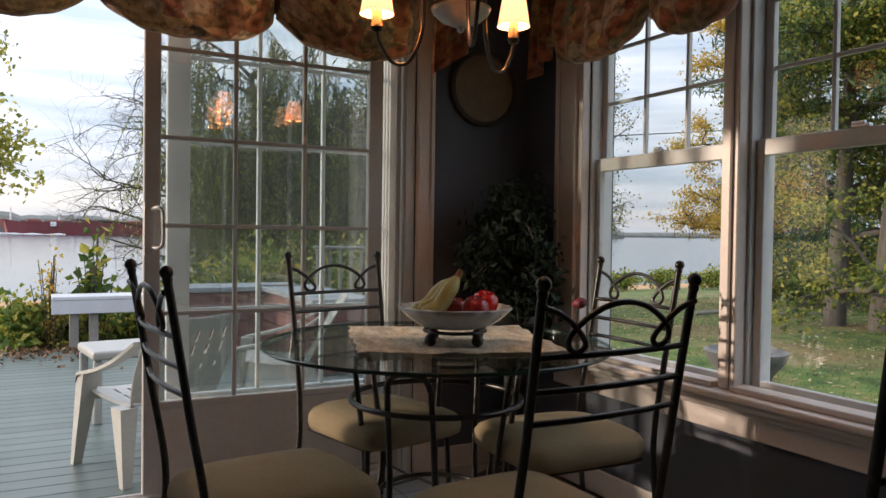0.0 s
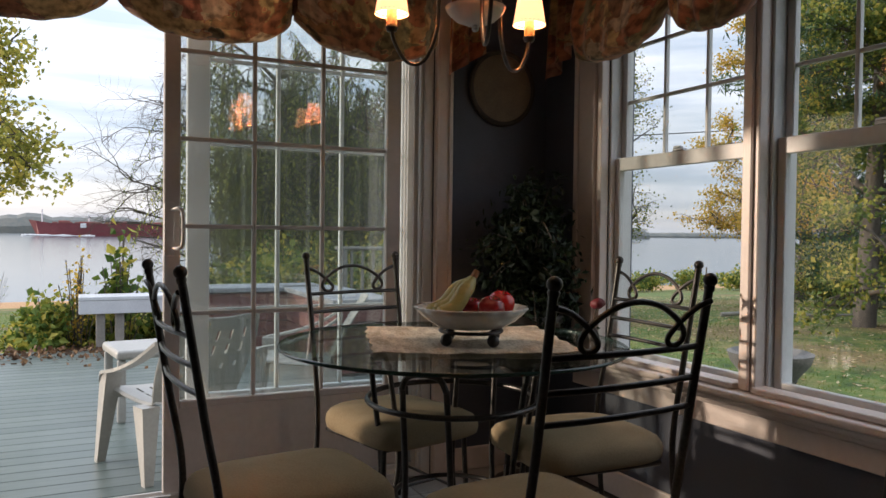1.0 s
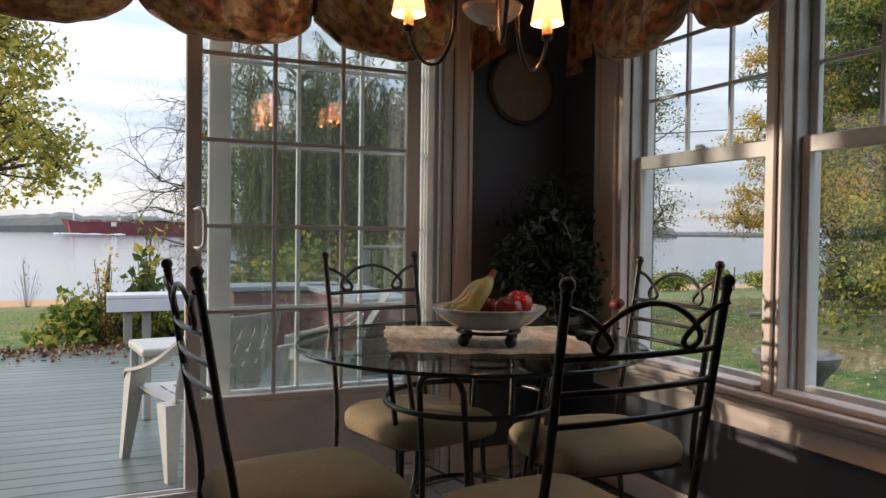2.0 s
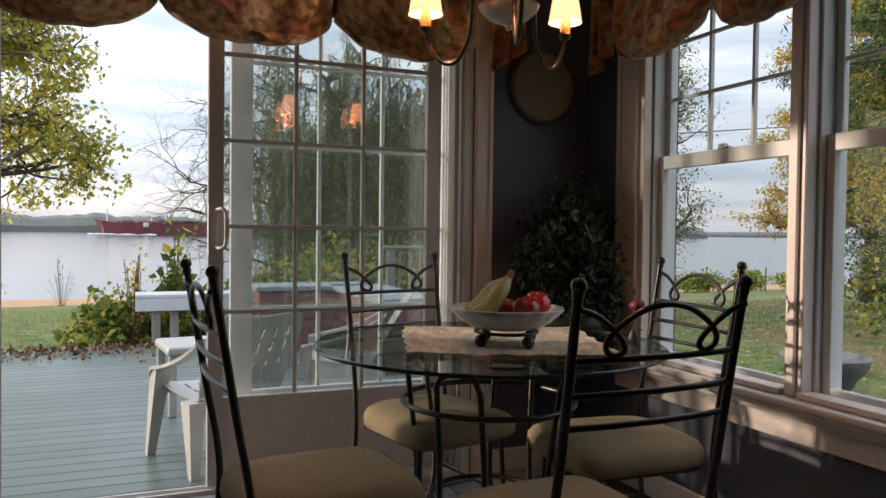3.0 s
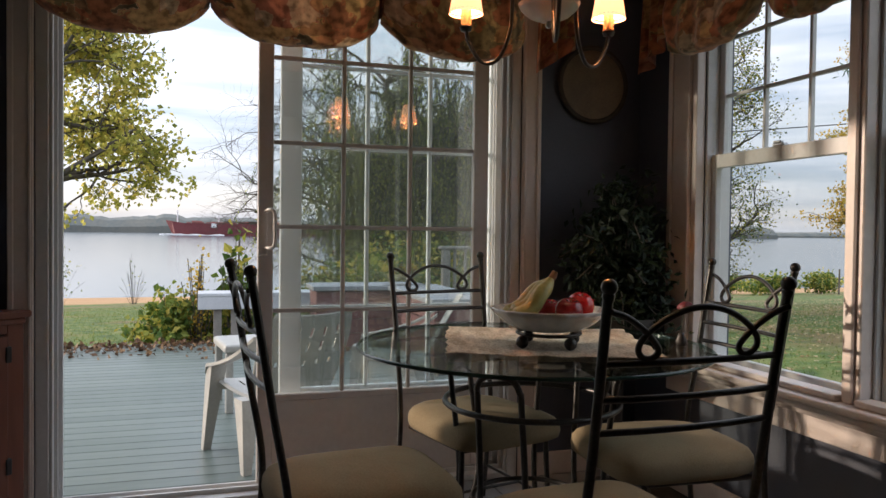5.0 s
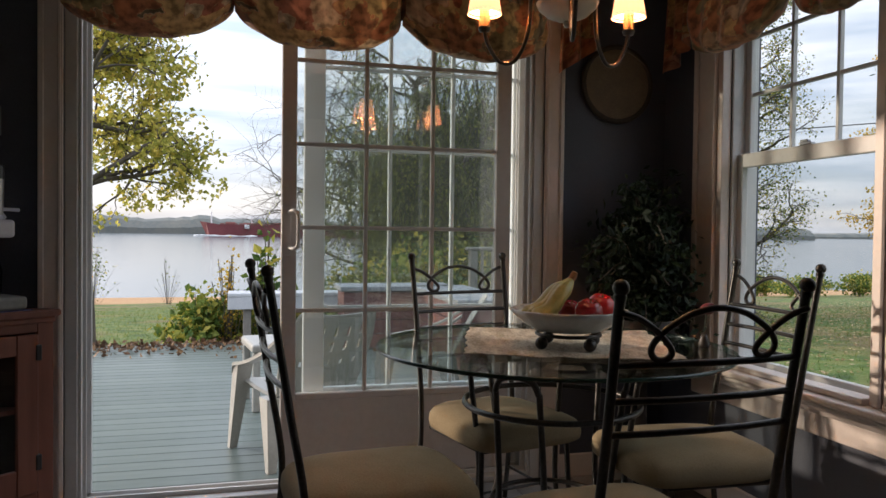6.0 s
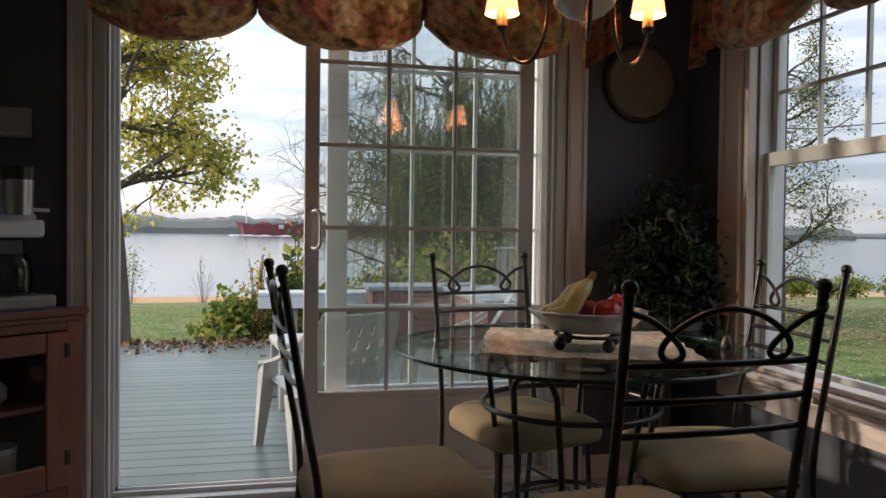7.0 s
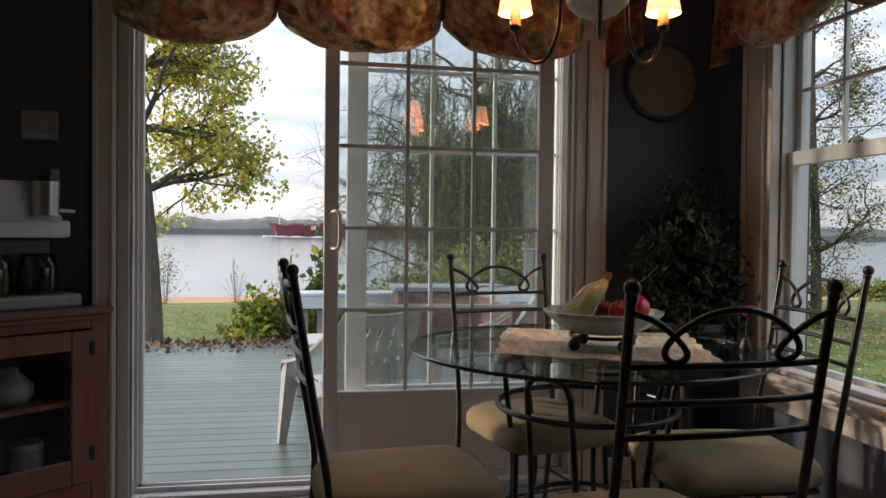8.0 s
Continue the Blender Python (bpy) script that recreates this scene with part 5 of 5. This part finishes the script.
planter(pose(1.35, 7.75, DZ), 1.15, "red-brown board planter with a grey cap")
planter(pose(2.62, 6.15, DZ, 0, 0, 90), 1.7, "long red-brown board planter with a grey cap")


rail = thing("deck_railing", pose(2.95, 8.44, DZ), "weathered railing at the edge of the deck", "railing")
for x in (0.0, 0.9, 1.8):
    part("post", boxed(x - 0.045, x + 0.045, -0.045, 0.045, 0.0, 1.02, bevel=0.006), M_BENCH_LEG, rail)
part("top_rail", boxed(-0.08, 1.88, -0.06, 0.06, 1.0205, 1.06, bevel=0.01), M_BENCH_LEG, rail)
part("bottom_rail", boxed(0.046, 1.754, -0.03, 0.03, 0.12, 0.18, bevel=0.004), M_BENCH_LEG, rail)
for k in range(13):
    x = 0.11 + k * 0.132
    part("baluster", boxed(x - 0.015, x + 0.015, -0.015, 0.015, 0.1805, 1.02), M_BENCH_LEG, rail)


# ---- plants ----
class Wood:
    """Collects tapered limbs for one trunk mesh."""

    def __init__(self):
        self.v, self.f = [], []

    def limb(self, pts, r0, r1, sides=6):
        n = len(pts)
        base = len(self.v)
        side = None
        for i, p in enumerate(pts):
            d = (pts[min(i + 1, n - 1)] - pts[max(i - 1, 0)]).normalized()
            side = d.orthogonal().normalized() if side is None else (side - d * side.dot(d)).normalized()
            up = d.cross(side)
            r = r0 + (r1 - r0) * i / (n - 1)
            for k in range(sides):
                t = math.tau * k / sides
                self.v.append(tuple(p + (side * math.cos(t) + up * math.sin(t)) * r))
        for i in range(n - 1):
            for k in range(sides):
                a = base + i * sides
                self.f.append((a + k, a + (k + 1) % sides, a + sides + (k + 1) % sides, a + sides + k))

    def mesh(self):
        me = bpy.data.meshes.new("trunk")
        me.from_pydata(self.v, [], self.f)
        me.materials.append(M_BARK)
        for p in me.polygons:
            p.use_smooth = True
        return me


def grow(wood, tips, start, direct, length, radius, level, rng, droop, wander):
    pts, p, d = [start.copy()], start.copy(), direct.normalized()
    n = 6 if level > 1 else 4
    for i in range(n):
        d = (d + Vector((rng.gauss(0, wander), rng.gauss(0, wander), rng.gauss(0, wander) - droop * (i / n)))).normalized()
        p = p + d * (length / n)
        pts.append(p.copy())
    wood.limb(pts, radius, radius * 0.45, 7 if level > 2 else (5 if level > 1 else 3))
    if level <= 1:
        tips.extend(pts[1:])
        return
    for k in range(rng.randint(4, 6) if level > 1 else 3):
        i = rng.randint(2, n)
        dd = (d * 0.55 + Vector((rng.gauss(0, 1), rng.gauss(0, 1), rng.gauss(0.1, 0.6))).normalized() * 0.8)
        grow(wood, tips, pts[i], dd, length * rng.uniform(0.45, 0.7), radius * 0.42, level - 1, rng, droop, wander)


def tree(name, base, height, label, seed, material=None, leaf=0.14, count=9000, first=0.35, limbs=9, spread=0.55, levels=3, droop=0.0, radius=0.16, scatter=0.35, hang=0.2, lean=(0, 0), aim=None, slim=0.7, clump=0.0):
    rng, rg = random.Random(seed), np.random.default_rng(seed)
    t = thing(name, pose(*base), label, "tree")
    wood, tips = Wood(), []
    trunk = [Vector((lean[0] * s + 0.12 * math.sin(s * 5 + seed), lean[1] * s + 0.1 * math.cos(s * 4 + seed) - 0.1, -0.3 + (height * 0.85 + 0.3) * s)) for s in (i / 9 for i in range(10))]
    wood.limb(trunk, radius, radius * 0.2, 10)
    for k in range(limbs):
        s = first + (0.97 - first) * k / max(1, limbs - 1)
        q = trunk[min(9, int(s * 9))]
        a = rng.uniform(0, math.tau) if aim is None or k % 2 else aim + rng.gauss(0, 0.5)
        grow(wood, tips, q, Vector((math.cos(a), math.sin(a), rng.uniform(0.15, 0.8))), height * spread * (1.1 - 0.6 * s), radius * 0.4 * (1.1 - 0.6 * s), levels, rng, droop, 0.16)
    part("trunk", wood.mesh(), None, t)
    if material and count:
        tp = np.array([tuple(p) for p in tips])
        if clump:
            tp = tp[rg.permutation(len(tp))[:max(20, int(len(tp) * clump))]]
        pick = tp[rg.integers(0, len(tp), count)] + rg.normal(size=(count, 3)) * scatter * (1.0, 1.0, 0.6 if clump else 1.0)
        part("crown", leaf_mesh("crown", pick, leaf, material, rg, hang, slim), None, t)
    return t


def on_ground(x, y):
    return (x, y, ground_z(x, y))


def at(az, d):
    """The place d metres from the dining corner towards the level direction az."""
    return on_ground(0.3 + az[0] * d, 0.15 + az[1] * d)


# trees beyond the deck
tree("maple_tree", at((-0.186, 0.982), 11.5), 8.6, "maple with yellow-green autumn leaves beside the deck", 14, M_MAPLE, 0.082, 17500, 0.37, 22, 0.20, 3, 0.05, 0.145, 0.12, 0.5, aim=0.1, clump=0.38)
tree("bare_tree", at((0.165, 0.986), 22), 8.5, "bare tree with fine leafless branches", 8, None, 0, 0, 0.3, 26, 0.34, 4, 0.12, 0.12, aim=3.0)


def willow(base, height, seed, strands, label):
    rng, rg = random.Random(seed), np.random.default_rng(seed)
    t = thing("willow_tree", pose(*base), label, "tree")
    wood, tips, pl = Wood(), [], []
    trunk = [Vector((0.3 * math.sin(s * 3), 0.2 * s, -0.3 + height * 0.5 * s)) for s in (i / 6 for i in range(7))]
    wood.limb(trunk, 0.38, 0.22, 10)
    for k in range(12):
        a = math.tau * k / 12 + rng.uniform(-0.2, 0.2)
        grow(wood, tips, trunk[3 + k % 4], Vector((math.cos(a), math.sin(a), rng.uniform(0.5, 1.6))), height * 0.3, 0.13, 3, rng, 0.12, 0.15)
    for k in range(strands):
        p = rng.choice(tips).copy()
        ln = rng.uniform(1.0, max(1.2, p.z * 0.8))
        sway = Vector((rng.gauss(0, 0.05), rng.gauss(0, 0.05), 0))
        pts = [p + sway * (i * ln) + Vector((0, 0, -ln * i / 5)) for i in range(6)]
        wood.limb(pts, 0.008, 0.003, 3)
        m = int(ln * 22)
        for i in range(m):
            s = i / m
            pl.append(tuple(p + sway * (5 * s * ln) + Vector((rng.gauss(0, 0.04), rng.gauss(0, 0.04), -ln * s))))
    part("trunk", wood.mesh(), None, t)
    part("crown", leaf_mesh("crown", pl, 0.10, M_WILLOW, rg, 1.6, 0.32), None, t)


willow(at((0.255, 0.967), 19), 8.0, 21, 1700, "large weeping willow with long hanging strands")
willow(at((0.38, 0.925), 20), 8.5, 22, 1700, "weeping willow with long hanging strands")

tree("pine_tree", at((0.41, 0.912), 30), 11.0, "tall dark green pine behind the willow", 23, M_PINE, 0.3, 9000, 0.1, 18, 0.3, 3, 0.08, 0.25, 0.4, slim=0.3, clump=0.5)
tree("pine_tree", at((0.30, 0.954), 30), 9.0, "tall dark green pine behind the willow", 24, M_PINE, 0.3, 9000, 0.1, 18, 0.3, 3, 0.08, 0.25, 0.4, slim=0.3, clump=0.5)

def conifer(base, height, seed, label, reach, first, tufts):
    """A white pine: level boughs in whorls, with flat sprays of needles and gaps between them."""
    rng, rg = random.Random(seed), np.random.default_rng(seed)
    t = thing("pine_tree", pose(*base), label, "tree")
    wood, sprays = Wood(), []
    trunk = [Vector((0.1 * math.sin(i), 0.1 * math.cos(i * 1.3), -0.3 + (height + 0.3) * i / 9)) for i in range(10)]
    wood.limb(trunk, 0.24, 0.03, 10)
    z = first
    while z < height - 0.3:
        for k in range(5):
            a = rng.uniform(0, math.tau)
            ln = reach * (1.05 - 0.75 * (z - first) / (height - first)) * rng.uniform(0.55, 1.1)
            d = Vector((math.cos(a), math.sin(a), 0))
            pts = [Vector((0, 0, z)) + d * (ln * q) + Vector((0, 0, ln * (0.16 * q - 0.22 * q * q))) for q in (0, 0.25, 0.5, 0.75, 1.0)]
            wood.limb(pts, 0.035, 0.008, 4)
            for q in range(9):
                u = 0.3 + 0.7 * q / 8
                side = Vector((-d.y, d.x, 0)) * rng.uniform(-0.32, 0.32) * ln * (1.15 - u)
                p = d * (ln * u) + side + Vector((0, 0, z + ln * (0.16 * u - 0.22 * u * u)))
                sprays.append(p)
        z += rng.uniform(0.45, 0.75)
    part("trunk", wood.mesh(), None, t)
    sp = np.array([tuple(p) for p in sprays])
    pick = sp[rg.integers(0, len(sp), tufts)] + rg.normal(size=(tufts, 3)) * (0.20, 0.20, 0.055)
    part("crown", leaf_mesh("crown", pick, 0.17, M_PINE, rg, -0.25, 0.16), None, t)


# trees beyond the windows
tree("oak_tree", at((0.762, 0.648), 24), 12.0, "oak with golden autumn leaves", 31, M_OAK, 0.085, 34000, 0.25, 20, 0.145, 3, 0.03, 0.2, 0.17, clump=0.45)
tree("slender_tree", at((0.60, 0.80), 19), 10.0, "slender tree with thin green and gold leaves", 33, M_MIXED, 0.062, 15000, 0.12, 24, 0.15, 4, 0.05, 0.13, 0.13)
conifer(at((0.785, 0.619), 29), 11.0, 35, "dark green pine on the lawn", 2.4, 3.0, 16000)
tree("leafy_tree", at((0.824, 0.566), 15), 9.0, "leafy tree turning green and gold", 37, M_GREEN, 0.085, 42000, 0.2, 18, 0.25, 3, 0.08, 0.2, 0.19, clump=0.35)
tree("leafy_tree", at((0.92, 0.40), 14), 9.0, "leafy tree turning green and gold", 38, M_GREEN, 0.085, 20000, 0.2, 14, 0.25, 3, 0.08, 0.2, 0.18, clump=0.3)
conifer(at((0.853, 0.522), 14.5), 12.0, 39, "dark green pine with level boughs among leafy trees", 3.4, 3.2, 38000)
tree("pine_tree", at((0.812, 0.584), 26), 11.0, "tall dark green pine behind the lawn", 40, M_PINE, 0.2, 15000, 0.1, 20, 0.2, 3, 0.06, 0.2, 0.3, slim=0.25)


def shrub(name, base, rx, ry, h, n, leaf, material, label, seed, slim=0.7):
    rg = np.random.default_rng(seed)
    s = thing(name, pose(*base), label, "shrub")
    bm = bmesh.new()
    pl = []
    for k in range(26):
        a, r = rg.uniform(0, 6.28), rg.uniform(0.1, 1)
        e = Vector((rx * r * math.cos(a), ry * r * math.sin(a), h * (1.05 - 0.55 * r * r) * rg.uniform(0.6, 1.05)))
        q = smooth_path([(0.15 * e.x, 0.15 * e.y, -0.1), (0.6 * e.x, 0.6 * e.y, 0.6 * e.z), tuple(e)], 4)
        tube(bm, q, 0.007, 4)
        for _ in range(n // 26):
            c = q[rg.integers(3, len(q))]
            pl.append(tuple(np.array(c) + rg.normal(size=3) * (0.12 * rx, 0.12 * ry, 0.1 * h)))
    tagged(part("stem_tangle", bm, M_BARK, s), "thin woody stems", kind="stuff")
    part("foliage", leaf_mesh("foliage", pl, leaf, material, rg, 0.1, slim), None, s)


shrub("shrub", (-0.12, 9.35, -0.45), 0.5, 0.5, 0.82, 2600, 0.085, M_SHRUB, "low leafy shrub beside the deck", 51)
shrub("shrub", (0.45, 9.6, -0.45), 0.55, 0.5, 0.70, 2600, 0.09, M_SHRUB, "low yellowing shrub beside the deck", 52)
shrub("shrub", (1.1, 9.6, -0.45), 0.8, 0.6, 0.8, 2600, 0.09, M_SHRUB, "low yellowing shrub behind the bench", 53)
shrub("climbing_plant", (0.62, 9.2, -0.45), 0.33, 0.25, 1.42, 300, 0.125, M_SHRUB, "tall large-leaved plant behind the bench", 54, 0.75)
shrub("dry_shrub", (0.20, 9.3, -0.45), 0.24, 0.2, 1.42, 420, 0.045, M_OAK, "thin twiggy shrub with a few brown leaves", 58)
shrub("shrub", (2.6, 9.6, -0.45), 1.2, 0.6, 1.1, 1800, 0.13, M_SHRUB, "leafy shrub behind the planter", 55)
for k, (ax, ay, d, h) in enumerate(((0.15, 0.989, 14, 1.2), (0.22, 0.975, 13, 1.5), (0.29, 0.957, 14, 1.6), (0.36, 0.933, 13, 1.6), (0.43, 0.90, 14, 1.7), (0.25, 0.968, 18, 2.2), (0.34, 0.94, 18, 2.3))):
    shrub("garden_shrub", at((ax, ay), d), 1.0, 0.8, h, 2600, 0.1, M_SHRUB if k % 2 else M_MIXED, "leafy garden shrub on the lawn beyond the deck", 90 + k)
shrub("sapling", at((-0.17, 0.985), 40), 1.4, 1.0, 2.6, 260, 0.13, M_MIXED, "thin leafless sapling at the shore", 56)
shrub("sapling", at((-0.085, 0.996), 40), 0.7, 0.5, 2.3, 40, 0.1, M_MIXED, "thin leafless sapling at the shore", 57)
for k, (ax, ay, d, h) in enumerate(((0.80, 0.60, 23, 1.7), (0.83, 0.557, 21, 2.0), (0.865, 0.50, 20, 2.0), (0.90, 0.435, 19, 2.0))):
    shrub("hedge_shrub", at((ax, ay), d), 1.7, 1.4, h, 4200, 0.12, M_PINE if k % 2 else M_MIXED, "dense dark shrub at the edge of the lawn", 60 + k)
for k, (ax, ay, d) in enumerate(((0.66, 0.75, 50), (0.70, 0.714, 52), (0.74, 0.67, 48), (0.62, 0.78, 53))):
    shrub("shrub", at((ax, ay), d), 2.6, 1.2, 1.3, 1500, 0.2, M_SHRUB, "low shrub along the shore", 70 + k)

# stone birdbath
bb = thing("birdbath", pose(3.98, 3.37, -0.42), "grey cast-stone birdbath on the lawn", "birdbath")
part("pedestal", lathe(bmesh.new(), [(0, 0), (0.19, 0), (0.19, 0.06), (0.11, 0.12), (0.085, 0.35), (0.10, 0.6), (0.16, 0.7), (0, 0.7)], 28), M_STONE, bb, smooth=50)
part("basin", lathe(bmesh.new(), [(0, 0.701), (0.15, 0.701), (0.23, 0.80), (0.25, 0.86), (0.225, 0.87), (0.16, 0.82), (0, 0.80)], 36), M_STONE, bb, smooth=50)
part("ornament", lathe(bmesh.new(), [(0, 0.801), (0.07, 0.801), (0.05, 0.9), (0.08, 0.98), (0.04, 1.06), (0.06, 1.12), (0, 1.18)], 20), M_STONE, bb, smooth=50)

# fallen leaves: on the deck's edge and on the lawn
rg = np.random.default_rng(80)
pl = [(rg.uniform(-1.6, 2.0), DY1 - abs(rg.normal()) * 0.35, DZ + 0.006 + rg.uniform(0, 0.03)) for _ in range(900)]
tagged(new("leaf_litter", leaf_mesh("leaf_litter", pl, 0.06, M_LITTER, rg, 0.0, 0.8)), "brown fallen leaves along the deck edge", "leaves", "", "stuff")
pl = []
for _ in range(16000):
    x, y = rg.uniform(2.8, 28), rg.uniform(1.5, 26)
    pl.append((x, y, ground_z(x, y) + 0.02))
tagged(new("lawn_leaves", leaf_mesh("lawn_leaves", pl, 0.06, M_LAWNLEAF, rg, 0.0, 0.8, True)), "fallen leaves scattered on the lawn", "leaves", "", "stuff")

# grass blades on the lawn
pl = []
for k in range(100000):
    if k % 2:
        x, y = rg.uniform(-9, 4), 8.8 + 26 * rg.random() ** 1.7
    else:
        x, y = rg.uniform(2.8, 24), rg.uniform(1.5, 22)
        if y > 3.3 and y < 8.7 and x < 4.75:
            continue
    pl.append((x, y, ground_z(x, y) - 0.01))
tagged(new("grass", leaf_mesh("grass", pl, 0.055, M_GRASS, rg, -1.6, 0.16)), "short green grass of the lawn", "grass", "", "stuff")

# a fallen branch and a stake on the lawn
branch = thing("fallen_branch", pose(*on_ground(13.2, 10.6), 0, 0, -28), "thin bare branch lying on the lawn", "branch")
part("limb", tube(bmesh.new(), smooth_path([(-1.4, 0, 0.05), (-0.5, 0.1, 0.09), (0.6, -0.05, 0.06), (1.6, 0.08, 0.10)]), [0.05 - 0.0015 * i for i in range(19)], 6), M_BENCH_LEG, branch, smooth=60)
stake = thing("garden_stake", pose(*on_ground(35.9, 35.0)), "thin dark stake near the shore", "stake")
part("shaft", tube(bmesh.new(), [(0, 0, -0.2), (0.02, 0, 1.5)], [0.06, 0.05], 6), M_BARK, stake)

# power cable
cable = thing("power_cable", pose(0, 0, 0), "thin dark overhead cable", "cable")
part("wire", tube(bmesh.new(), [(10, 32, 6.2), (22, 27, 5.6), (34, 20, 6.4)], 0.025, 5), M_BLACKPLAST, cable)

# ---- small repeated pieces ----
tile_me = finish(boxed(-0.148, 0.148, -0.148, 0.148, -0.008, 0.0, bevel=0.002), "tile", M_FLOOR)
for i in range(11):
    for j in range(15):
        part("tile", tile_me, None, floor).location = (-1.05 + i * 0.302, -0.95 + j * 0.302, 0)
bw = 0.14
for k in range(36):
    y0 = YW + 0.25 + k * bw
    if y0 + bw > DY1 + 0.01:
        break
    bm = boxed(-4.5, 4.6, -bw / 2 + 0.0035, bw / 2 - 0.0035, -0.028, 0.0, bevel=0.003)
    part("board", bm, M_DECK, deck).location = (0, y0 + bw / 2, DZ)
